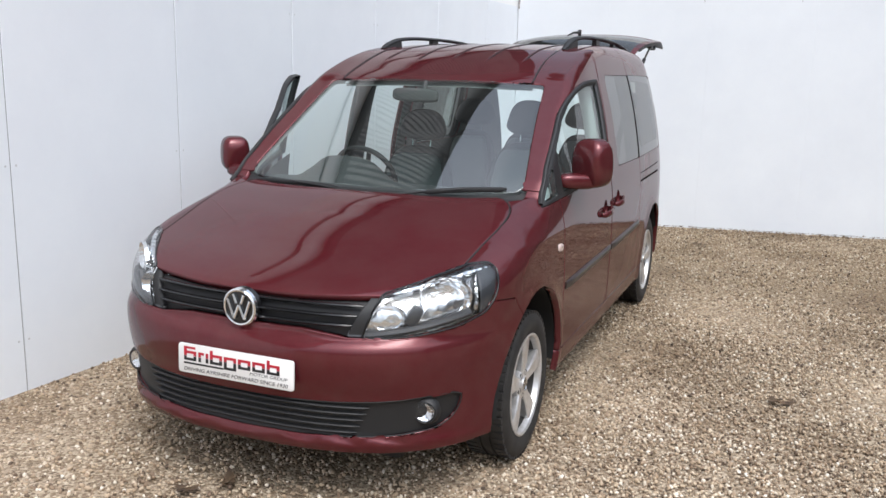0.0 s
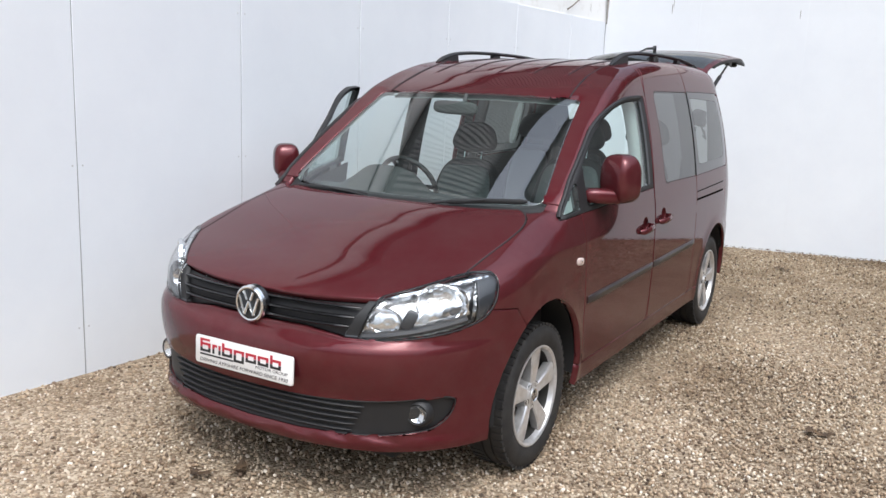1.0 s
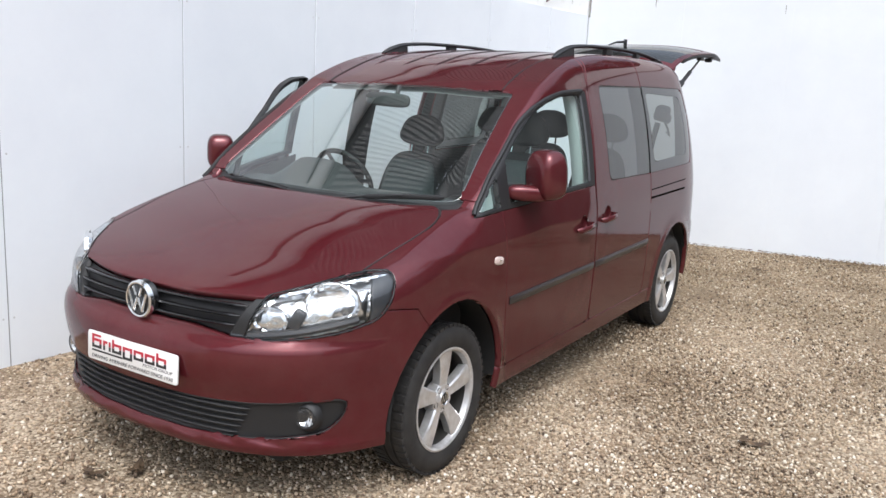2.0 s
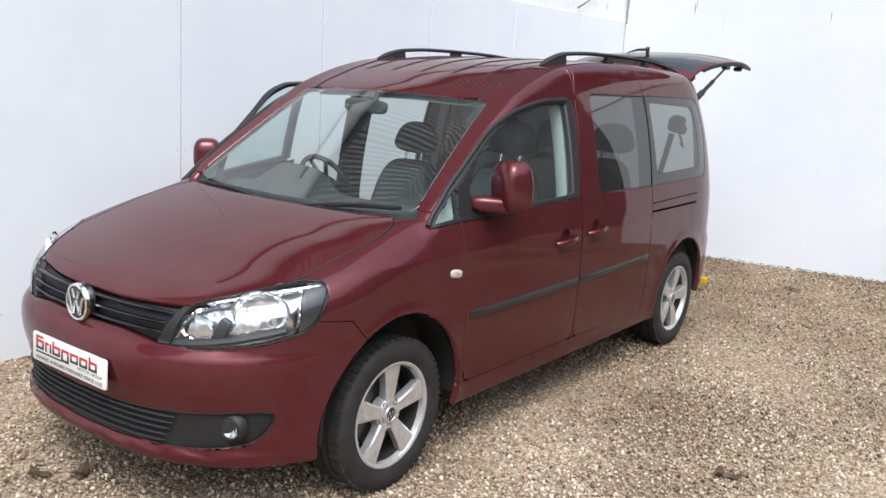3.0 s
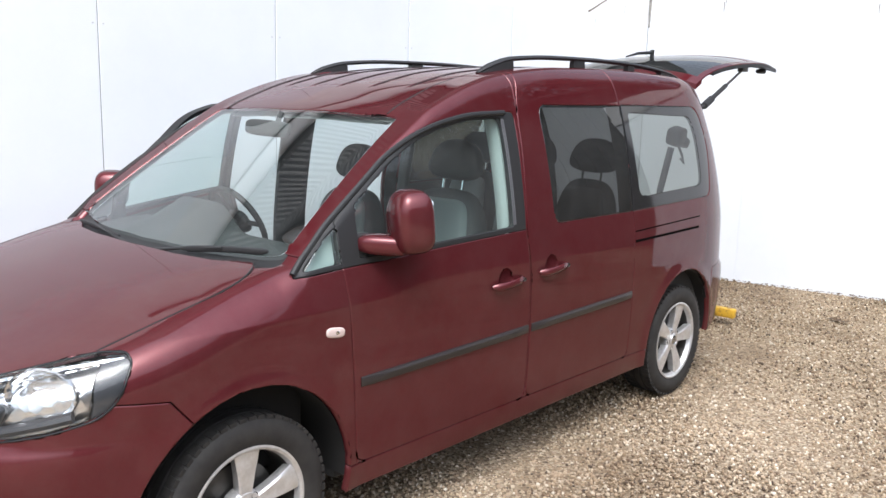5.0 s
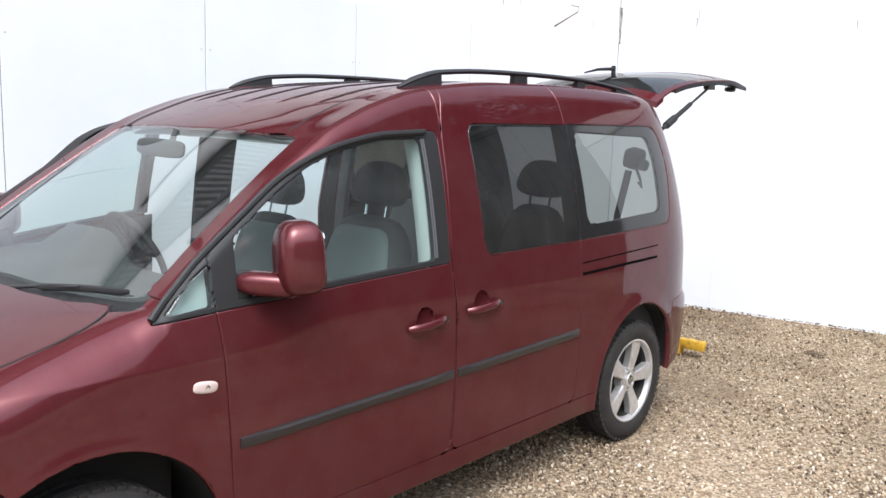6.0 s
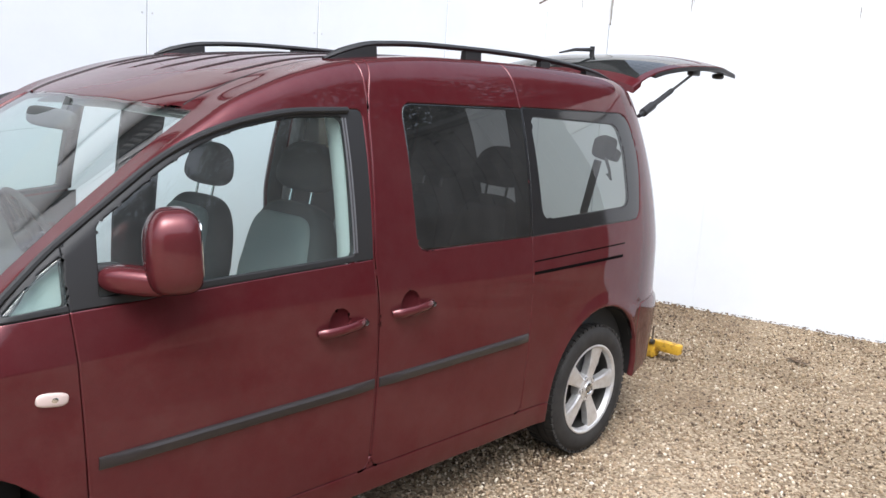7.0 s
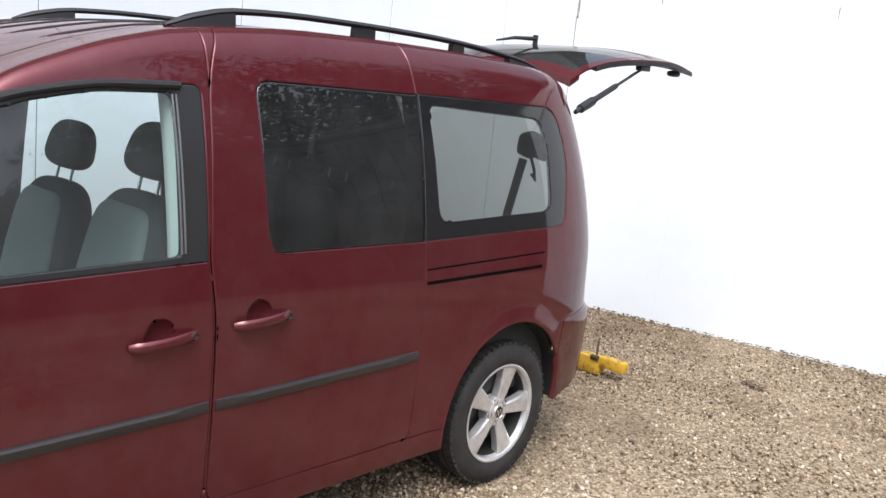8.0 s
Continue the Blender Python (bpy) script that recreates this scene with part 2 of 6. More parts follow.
STAIN = material("dark_wall_stain", (0.16, 0.15, 0.13), 0.9)
mottled(STAIN, 40, (0.07, 0.065, 0.055), (0.42, 0.41, 0.38))
BARK = material("brown_bark", (0.09, 0.065, 0.045), 0.9)
grain(BARK, 60, 0.8, 0.01)
LEAF = material("dark_green_leaves", (0.05, 0.075, 0.03), 0.75, 0.0, 0.0, 0.2)
mottled(LEAF, 3, (0.018, 0.030, 0.012), (0.042, 0.060, 0.023))
CLADDING = material("dark_grey_corrugated_sheet", (0.085, 0.085, 0.088), 0.55)
mottled(CLADDING, 1.7, (0.060, 0.060, 0.062), (0.115, 0.112, 0.108))
SLATE = material("dark_grey_slate", (0.045, 0.047, 0.052), 0.6)
mottled(SLATE, 5, (0.030, 0.032, 0.036), (0.065, 0.066, 0.070))
# greys of the added backdrop, set by how they reflect in the car's side
BOARD = material("weathered_grey_boards", (0.065, 0.064, 0.062), 0.75)
mottled(BOARD, 6, (0.080, 0.079, 0.078), (0.130, 0.127, 0.124))
PLINTH = material("grey_brown_blockwork", (0.20, 0.17, 0.15), 0.9)
mottled(PLINTH, 2.5, (0.075, 0.068, 0.062), (0.125, 0.112, 0.102))
DEADLEAF = material("dead_leaf_brown", (0.07, 0.045, 0.025), 0.8)
mottled(DEADLEAF, 12, (0.035, 0.022, 0.014), (0.13, 0.08, 0.04))


# ---- building helpers ----
def part(name, bm, mat, parent=None, label="", smooth=True):
    """Links a bmesh as one mesh object, under a thing or a part."""
    me = bpy.data.meshes.new(name)
    bm.normal_update()
    bm.to_mesh(me)
    bm.free()
    if smooth:
        me.polygons.foreach_set("use_smooth", [True] * len(me.polygons))
        me.set_sharp_from_angle(angle=radians(38))
    me.materials.append(mat)
    ob = new(name, me)
    if parent is not None:
        ob.parent = parent
        ob.matrix_parent_inverse = Matrix.Identity(4)
    return tagged(ob, label)


def empty(name, label, category, group=""):
    return tagged(new(name), label, category, group)


def box(bm, lo, hi, bevel=0.0, seg=2, m=None):
    """A box between two corners with rounded edges."""
    g = bmesh.ops.create_cube(bm, size=1.0)
    c = [(a + b) / 2 for a, b in zip(lo, hi)]
    d = [b - a for a, b in zip(lo, hi)]
    bmesh.ops.transform(bm, verts=g["verts"], matrix=Matrix.LocRotScale(c, None, d))
    vs = g["verts"]
    if bevel:
        es = list({e for v in vs for e in v.link_edges})
        r = bmesh.ops.bevel(bm, geom=es, offset=bevel, segments=seg, profile=0.5, affect="EDGES")
        vs = list({v for f in r["faces"] for v in f.verts} | {v for v in vs if v.is_valid})
    if m is not None:
        bmesh.ops.transform(bm, verts=vs, matrix=m)
    return vs


def lathe(bm, profile, steps=48, axis="x", center=(0, 0, 0)):
    """Turns (along axis, radius) points round an axis."""
    rings = []
    for k in range(steps):
        a = 2 * math.pi * k / steps
        ring = []
        for p, r in profile:
            c, s = r * math.cos(a), r * math.sin(a)
            v = {"x": (p, c, s), "y": (c, p, s), "z": (c, s, p)}[axis]
            ring.append(bm.verts.new(Vector(v) + Vector(center)))
        rings.append(ring)
    for k in range(steps):
        a, b = rings[k], rings[(k + 1) % steps]
        for i in range(len(profile) - 1):
            bm.faces.new((a[i], b[i], b[i + 1], a[i + 1]))
    return bm


def sweep(bm, pts, radius, sides=8, flat=1.0, cap=True):
    """A bar along points; radius a number or one for each point; flat squeezes it across."""
    pts = [Vector(p) for p in pts]
    rs = radius if isinstance(radius, (list, tuple)) else [radius] * len(pts)
    rings = []
    for i, p in enumerate(pts):
        d = (pts[min(i + 1, len(pts) - 1)] - pts[max(i - 1, 0)]).normalized()
        up = Vector((0, 0, 1)) if abs(d.z) < 0.95 else Vector((0, 1, 0))
        a = d.cross(up).normalized()
        b = a.cross(d)
        rings.append([bm.verts.new(p + rs[i] * (math.cos(t) * a + flat * math.sin(t) * b)) for t in (2 * math.pi * k / sides for k in range(sides))])
    for r, q in zip(rings, rings[1:]):
        for k in range(sides):
            bm.faces.new((r[k], r[(k + 1) % sides], q[(k + 1) % sides], q[k]))
    if cap:
        bm.faces.new(rings[0][::-1])
        bm.faces.new(rings[-1])
    return bm


def pad(bm, half, m, power=4.0, nu=28, nv=18):
    """A cushion-like block: a superellipsoid of the given half sizes."""
    def sp(v):
        return math.copysign(abs(v) ** (2 / power), v)
    grid = []
    for i in range(nv + 1):
        f = -math.pi / 2 + math.pi * i / nv
        grid.append([])
        for k in range(nu):
            t = 2 * math.pi * k / nu
            grid[-1].append(bm.verts.new(m @ Vector((half[0] * sp(math.cos(f)) * sp(math.cos(t)), half[1] * sp(math.cos(f)) * sp(math.sin(t)), half[2] * sp(math.sin(f))))))
    for i in range(nv):
        for k in range(nu):
            bm.faces.new((grid[i][k], grid[i][(k + 1) % nu], grid[i + 1][(k + 1) % nu], grid[i + 1][k]))
    bmesh.ops.remove_doubles(bm, verts=[v for r in (grid[0], grid[-1]) for v in r], dist=1e-5)
    return bm


def extrude_outline(bm, pts, depth, m, bevel=0.0):
    """A flat outline (x, y) given a thickness along z, placed by m."""
    vs = [bm.verts.new(m @ Vector((x, y, 0))) for x, y in pts]
    ws = [bm.verts.new(m @ Vector((x, y, depth))) for x, y in pts]
    n = len(pts)
    top = bm.faces.new(ws)
    fs = [bm.faces.new(vs[::-1]), top]
    for i in range(n):
        fs.append(bm.faces.new((vs[i], vs[(i + 1) % n], ws[(i + 1) % n], ws[i])))
    if bevel:
        bmesh.ops.bevel(bm, geom=list(top.edges), offset=bevel, segments=2, profile=0.5, affect="EDGES")
    return fs


# ---- ground ----
def build_ground():
    bm = bmesh.new()
    n = 60
    xs = [-600, -60, -12, *np.linspace(-6, 10, n), 16, 60, 600]
    ys = [-600, -60, -16, *np.linspace(-8, 9, n), 16, 60, 600]
    vs = []
    for y in ys:
        vs.append([])
        for x in xs:
            near = max(0.0, 1 - max(abs(x - 1) / 9, abs(y - 1) / 9))
            z = -0.026 + 0.010 * near * noise.noise(Vector((x * 0.8, y * 0.8, 0.3)))
            vs[-1].append(bm.verts.new((x, y, z)))
    for j in range(len(ys) - 1):
        for i in range(len(xs) - 1):
            bm.faces.new((vs[j][i], vs[j][i + 1], vs[j + 1][i + 1], vs[j + 1][i]))
    tagged(part("ground", bm, EARTH), "beige gravel ground with loose stones", "ground", kind="structure")


build_ground()

# ---- walls: a long sheeted wall and a return wall behind the car ----
CORNER = Vector((-1.315, 6.36, 0))
SIDE_WAY = Vector((0.060, 1.0, 0)).normalized()   # along the long wall, away from the camera
BACK_WAY = Vector((1.0, 0.17, 0)).normalized()    # along the return wall


def wall_frame(origin, way):
    """Local axes: x along the wall, y out of its front, z up."""
    out = Vector((-way.y, way.x, 0))
    m = Matrix((way, out, Vector((0, 0, 1)))).transposed().to_4x4()
    m.translation = origin
    return m


def build_wall(name, m, x0, x1, out, joints, top, label, sheet_top=2.46, slit=0.0028, rivets=True):
    """A masonry wall whose lower part is clad with sheets of the given joints."""
    bm = bmesh.new()
    lo, hi = (x0, -0.25, -0.1), (x1, -0.012, top)
    if out < 0:
        lo, hi = (x0, 0.012, -0.1), (x1, 0.25, top)
    box(bm, lo, hi, m=m)
    wall = tagged(part(name, bm, MASONRY, smooth=False), label, "wall", kind="structure")
    for a, b in zip(joints, joints[1:]):
        bm = bmesh.new()
        lo, hi = (a + slit, -0.012, -0.05), (b - slit, 0.0, sheet_top)
        if out < 0:
            lo, hi = (a + slit, 0.0, -0.05), (b - slit, 0.012, sheet_top)
        box(bm, lo, hi, 0.0015 if rivets else 0.0005, 1, m=m)
        sheet = part("sheet", bm, WALLMAT, wall)
        if rivets:
            bm = bmesh.new()
            box(bm, (b - 0.006, 0.004, -0.05), (b + 0.006, 0.0125, sheet_top - 0.002), m=m)
            part("joint", bm, JOINT_SHADE, wall, smooth=False)
        if not rivets:
            continue
        for zz, xx in ((z, x) for z in (0.25, 1.15, 2.05) for x in (a + 0.03, b - 0.03)):
            bm = bmesh.new()
            r = 0.006
            g = bmesh.ops.create_uvsphere(bm, u_segments=8, v_segments=5, radius=r)
            bmesh.ops.transform(bm, verts=g["verts"], matrix=m @ Matrix.LocRotScale((xx, 0.001 * out, zz), None, (1, 0.5, 1)))
            part("rivet", bm, RIVET, sheet)
    return wall


SIDE = wall_frame(CORNER, SIDE_WAY)
BACK = wall_frame(CORNER, BACK_WAY)
build_wall("wall_west", SIDE, -14.96, 0.25, -1, [-5.58 + 1.172 * k for k in range(-8, 5)] + [0.0], 3.36, "white sheet-clad yard wall with rivets and stained masonry above")
build_wall("wall_north", BACK, 0.0, 4.70, -1, [0.003] + [1.05 + 1.11 * k for k in range(4)] + [4.70], 3.3, "bright white painted return wall of the yard", 2.95, 0.0003, False)


for wall_name, m, x0, x1 in (("wall_west", SIDE, -6.0, 0.0), ("wall_north", BACK, 0.02, 4.70)):
    # a ledge near the top of each wall, its shadow painted as a dark strip
    bm = bmesh.new()
    box(bm, (x0, -0.020, 2.940), (x1, 0.014, 3.060), 0.004, 1, m=m)
    part("ledge", bm, MASONRY, bpy.data.objects[wall_name], smooth=False)
    bm = bmesh.new()
    box(bm, (x0, -0.004, 2.922), (x1, 0.014, 2.938), m=m)
    part("ledge_shade", bm, JOINT_SHADE, bpy.data.objects[wall_name], smooth=False)


# ---- the car body: one smooth surface, cut into its panels ----
def curve(*keys):
    """A smooth curve through (x, y) keys, without overshoot."""
    x = np.array([k[0] for k in keys], float)
    y = np.array([k[1] for k in keys], float)
    h = np.diff(x)
    d = np.diff(y) / h
    m = np.zeros(len(x))
    m[0], m[-1] = d[0], d[-1]
    for i in range(1, len(x) - 1):
        if d[i - 1] * d[i] > 0:
            w1, w2 = 2 * h[i] + h[i - 1], h[i] + 2 * h[i - 1]
            m[i] = (w1 + w2) / (w1 / d[i - 1] + w2 / d[i])

    def f(v):
        v = np.asarray(v, float)
        c = np.clip(v, x[0], x[-1])
        i = np.clip(np.searchsorted(x, c) - 1, 0, len(x) - 2)
        t = (c - x[i]) / h[i]
        out = y[i] * (1 + 2 * t) * (1 - t) ** 2 + m[i] * h[i] * t * (1 - t) ** 2 + y[i + 1] * t * t * (3 - 2 * t) + m[i + 1] * h[i] * t * t * (t - 1)
        return out + np.where(v < x[0], (v - x[0]) * m[0], 0) + np.where(v > x[-1], (v - x[-1]) * m[-1], 0)
    return f


COWL = 0.10
bonnet_line = curve((-1.0, 0.745), (-0.86, 0.815), (-0.75, 0.865), (-0.5, 0.945), (-0.2, 1.035), (0.10, 1.105), (0.4, 1.14))
screen_line = curve((0.0, 1.028), (0.10, 1.105), (0.45, 1.365), (0.80, 1.598), (0.86, 1.631), (1.0, 1.686), (1.2, 1.750), (1.5, 1.813), (2.0, 1.855), (2.6, 1.865), (3.2, 1.850), (3.6, 1.818), (3.95, 1.76))
side_line = curve((0.10, 0.84), (0.20, 0.868), (0.32, 0.888), (0.5, 0.898), (0.70, 0.903), (0.95, 0.897), (1.12, 0.880), (1.4, 0.832), (1.65, 0.766), (1.78, 0.722), (1.88, 0.668), (2.0, 0.59))
nose_line = curve((0.10, -0.80), (0.20, -0.845), (0.255, -0.886), (0.280, -0.895), (0.312, -0.876), (0.45, -0.886), (0.53, -0.908), (0.60, -0.917), (0.643, -0.912), (0.670, -0.894), (0.690, -0.867), (0.74, -0.863), (0.82, -0.850), (0.95, -0.82))
tail_line = curve((0.15, 4.00), (0.35, 4.095), (0.60, 4.115), (0.67, 4.095), (0.715, 4.035), (1.0, 4.015), (1.2, 3.975), (1.5, 3.875), (1.75, 3.75), (1.9, 3.65))
NOSE_Y, TAIL_Y, NOSE_N, TAIL_N = -0.10, 3.05, 2.6, 2.9


def skin(p):
    """Negative inside the body, zero on its skin."""
    x, y, z = np.abs(p[..., 0]), p[..., 1], p[..., 2]
    # the screen sweeps back towards its sides; the front pillars stand proud of that sweep
    over = np.clip(x - 0.60, 0, None) * np.clip((y - 0.10) / 0.2, 0, 1)
    bend = x - over ** 2 / (over + 0.05)
    yy = y - (0.25 - 0.18 * np.clip((y - 0.9) / 0.5, 0, 1)) * bend * bend
    top = np.where(yy < COWL, bonnet_line(yy), screen_line(yy))
    top = top - 0.02 * x * x * np.clip((y - 0.9) / 0.6, 0, 1)
    s = side_line(z)
    s = s - 0.052 * np.clip((0.95 - y) / 0.75, 0, 1.3) ** 2 * np.clip((z - 0.95) / 0.2, 0, 1)
    s = s - 0.12 * np.clip((1.35 - y) / 1.1, 0, 0.6) ** 2 * np.clip((z - 1.15) / 0.35, 0, 1)
    s = s - 0.012 * np.clip((y - 2.4) / 1.2, 0, 1.4) ** 2
    # wheel arch flares
    for cy in (0.0, 3.006):
        r = np.hypot(y - cy, z - 0.33)
        s = s + 0.010 * np.exp(-((r - 0.41) / 0.05) ** 2) * (z > 0.2)
    yn = nose_line(z)
    a = np.clip((NOSE_Y - y) / (NOSE_Y - yn), 0, None)
    n = ((x / s) ** NOSE_N + a ** NOSE_N) ** (1 / NOSE_N) - 1
    yt = tail_line(z)
    b = np.clip((y - TAIL_Y) / (yt - TAIL_Y), 0, None)
    t = ((x / s) ** TAIL_N + b ** TAIL_N) ** (1 / TAIL_N) - 1
    wall = np.where(y < 1.5, n, t) * 0.86
    k = np.interp(y, [-0.9, -0.6, -0.2, 0.15, 0.3, 0.8, 1.2, 2, 3.9], [0.05, 0.08, 0.11, 0.10, 0.045, 0.04, 0.06, 0.08, 0.09])
    g = z - top
    g = g * 0.9
    h = np.clip(k - np.abs(wall - g), 0, None) / k
    return np.maximum(wall, g) + h * h * k * 0.25


def skin_normal(p):
    e = 0.004
    g = np.stack([skin(p + e * np.eye(3)[i]) - skin(p - e * np.eye(3)[i]) for i in range(3)], -1)
    return g / np.linalg.norm(g, axis=-1, keepdims=True)


def shell():
    """The whole skin as a grid of quads: rays from a spine, fanned at nose and tail."""
    eyes, ways = [], []
    for th in np.linspace(0, 90, 30)[:-1]:
        eyes.append((0, -0.25, 0.60)), ways.append((math.sin(radians(th)), -math.cos(radians(th))))
    for y in np.concatenate([np.arange(-0.25, 0.10, 0.025), np.arange(0.10, 1.25, 0.0125), np.arange(1.25, 3.3001, 0.025)]):
        eyes.append((0, y, 0.60)), ways.append((1.0, 0.0))
    for th in np.linspace(90, 180, 24)[1:]:
        eyes.append((0, 3.30, 0.60)), ways.append((math.sin(radians(th)), -math.cos(radians(th))))
    el = np.radians(np.concatenate([np.linspace(-40, 20, 40)[:-1], np.linspace(20, 68, 84)[:-1], np.linspace(68, 90, 22)]))
    e = np.array(eyes)[:, None, :] + np.zeros((1, len(el), 1))
    w = np.array(ways)
    d = np.stack([w[:, :1] * np.cos(el), w[:, 1:] * np.cos(el), np.ones((len(w), 1)) * np.sin(el)], -1)
    lo, hi = np.zeros(d.shape[:2]), np.full(d.shape[:2], 2.2)
    for _ in range(34):
        mid = (lo + hi) / 2
        inside = skin(e + d * mid[..., None]) < 0
        lo, hi = np.where(inside, mid, lo), np.where(inside, hi, mid)
    pts = e + d * lo[..., None]
    bm = bmesh.new()
    n, k = pts.shape[:2]
    pts[0, :, 0] = 0
    pts[-1, :, 0] = 0
    pts[:, -1, 0] = 0
    vs = [[bm.verts.new(pts[i, j]) for j in range(k)] for i in range(n)]
    for i in range(n - 1):
        for j in range(k - 1):
            bm.faces.new((vs[i][j], vs[i + 1][j], vs[i + 1][j + 1], vs[i][j + 1]))
    bmesh.ops.remove_doubles(bm, verts=bm.verts[:], dist=2e-4)
    bmesh.ops.dissolve_degenerate(bm, edges=bm.edges[:], dist=1e-4)
    r = bmesh.ops.bisect_plane(bm, geom=bm.verts[:] + bm.edges[:] + bm.faces[:], plane_co=(0, 0, 0.243), plane_no=(0, 0, 1), clear_inner=True)
    bmesh.ops.bisect_plane(bm, geom=bm.verts[:] + bm.edges[:] + bm.faces[:], plane_co=(0, 3.36, 0.292), plane_no=(0, -0.07, 1), clear_inner=True)
    return bm


# projections: flat coordinates from a place, and the way that they look along
VIEWS = {
    "side": (lambda p: (p.y, p.z), lambda u, v: Vector((0, u, v)), Vector((1, 0, 0))),
    "top": (lambda p: (abs(p.x), p.y), lambda u, v: Vector((u, v, 0)), Vector((0, 0, 1))),
    "front": (lambda p: (abs(p.x), p.z), lambda u, v: Vector((u, 0, v)), Vector((0, -1, 0))),
    "lamp": (lambda p: (0.8 * abs(p.x) + 0.6 * p.y, p.z), lambda u, v: Vector((0.8 * u, 0.6 * u, v)), Vector((0.6, -0.8, 0))),
}


def rounded(pts, radius=0.05, seg=5):
    """An outline with its corners rounded; a radius for all, or one for each corner."""
    out = []
    n = len(pts)
    rs = radius if isinstance(radius, (list, tuple)) else [radius] * n
    for i in range(n):
        p, a, b = Vector(pts[i]), Vector(pts[i - 1]), Vector(pts[(i + 1) % n])
        r = rs[i]
        if r <= 0:
            out.append(tuple(p))
            continue
        da, db = (a - p), (b - p)
        r = min(r, da.length * 0.45, db.length * 0.45)
        s, e = p + da.normalized() * r, p + db.normalized() * r
        for k in range(seg + 1):
            t = k / seg
            out.append(tuple(s * (1 - t) ** 2 + p * 2 * t * (1 - t) + e * t * t))
    return out


def inside(q, poly):
    x, y = q
    c = False
    j = len(poly) - 1
    for i in range(len(poly)):
        (xi, yi), (xj, yj) = poly[i], poly[j]
        if (yi > y) != (yj > y) and x < (xj - xi) * (y - yi) / (yj - yi) + xi:
            c = not c
        j = i
    return c


def cut(bm, view, pts, test, closed=True):
    """Cuts the skin along an outline seen in one view, where test(centre) holds."""
    flat, solid, way = VIEWS[view]
    pairs = list(zip(pts, pts[1:] + pts[:1])) if closed else list(zip(pts, pts[1:]))
    faces = [(f, *flat(f.calc_center_median())) for f in bm.faces if test(f.calc_center_median())]
    for a, b in pairs:
        pa, pb = solid(*a), solid(*b)
        no = (pb - pa).cross(way)
        if no.length < 1e-6:
            continue
        lo = (min(a[0], b[0]) - 0.03, min(a[1], b[1]) - 0.03)
        hi = (max(a[0], b[0]) + 0.03, max(a[1], b[1]) + 0.03)
        near = [f for f, u, v in faces if f.is_valid and lo[0] <= u <= hi[0] and lo[1] <= v <= hi[1]]
        if not near:
            continue
        geom = list({v for f in near for v in f.verts}) + list({e for f in near for e in f.edges}) + near
        r = bmesh.ops.bisect_plane(bm, geom=geom, dist=1e-5, plane_co=pa, plane_no=no.normalized())
        faces = [q for q in faces if q[0].is_valid]
        fresh = {f for v in r["geom_cut"] if isinstance(v, bmesh.types.BMVert) for f in v.link_faces}
        have = {q[0] for q in faces}
        faces += [(f, *flat(f.calc_center_median())) for f in fresh if f not in have]


def disc(cy, cz, r, n=40):
    return [(cy + r * math.cos(2 * math.pi * k / n), cz + r * math.sin(2 * math.pi * k / n)) for k in range(n)]


# outlines of the panels
DOOR = rounded([(0.405, 1.082), (0.425, 0.75), (0.450, 0.345), (1.478, 0.345), (1.482, 0.95), (1.462, 1.122), (0.9, 1.105)], [0.0, 0.1, 0.06, 0.05, 0.1, 0.0, 0.0])
FRONT_WINDOW = rounded([(0.202, 1.070), (0.405, 1.082), (0.9, 1.105), (1.462, 1.122), (1.470, 1.632), (1.16, 1.622), (0.97, 1.585), (0.83, 1.538), (0.70, 1.465), (0.50, 1.325), (0.35, 1.215)], [0.012, 0, 0, 0.0, 0.03, 0.05, 0.05, 0.05, 0.05, 0.05, 0.05])
FRONT_GLASS = rounded([(0.485, 1.110), (0.9, 1.126), (1.380, 1.142), (1.388, 1.608), (1.16, 1.598), (0.98, 1.560), (0.84, 1.512), (0.71, 1.440), (0.56, 1.338), (0.500, 1.296)], [0.01, 0, 0.02, 0.04, 0.05, 0.05, 0.05, 0.05, 0.05, 0.02])
QUARTER_GLASS = rounded([(0.240, 1.088), (0.401, 1.100), (0.403, 1.226), (0.325, 1.172)], [0.012, 0.012, 0.012, 0.03])
SLIDER = rounded([(1.490, 0.345), (2.392, 0.345), (2.400, 0.95), (2.385, 1.30), (2.395, 1.60), (2.36, 1.86), (1.575, 1.86), (1.500, 1.66), (1.470, 1.122), (1.490, 0.95)], [0.05, 0.05, 0.1, 0.1, 0.1, 0, 0, 0.1, 0.05, 0.1])
SLIDE_WINDOW = rounded([(1.685, 1.130), (2.384, 1.130), (2.390, 1.668), (1.664, 1.663)], [0.06, 0.0, 0.0, 0.06])
REAR_WINDOW = rounded([(2.394, 1.130), (3.330, 1.150), (3.372, 1.45), (3.30, 1.672), (2.400, 1.672)], [0.0, 0.06, 0.15, 0.12, 0.0])
REAR_GLASS = rounded([(2.478, 1.196), (3.215, 1.222), (3.205, 1.50), (3.165, 1.615), (2.450, 1.635)], [0.06, 0.06, 0.10, 0.06, 0.05])
REAR_BUMPER = [(3.34, 0.10), (3.345, 0.47), (3.40, 0.70), (4.2, 0.735), (4.2, 0.10)]
FRONT_ARCH = disc(-0.005, 0.330, 0.420)
REAR_ARCH = disc(3.000, 0.335, 0.405)
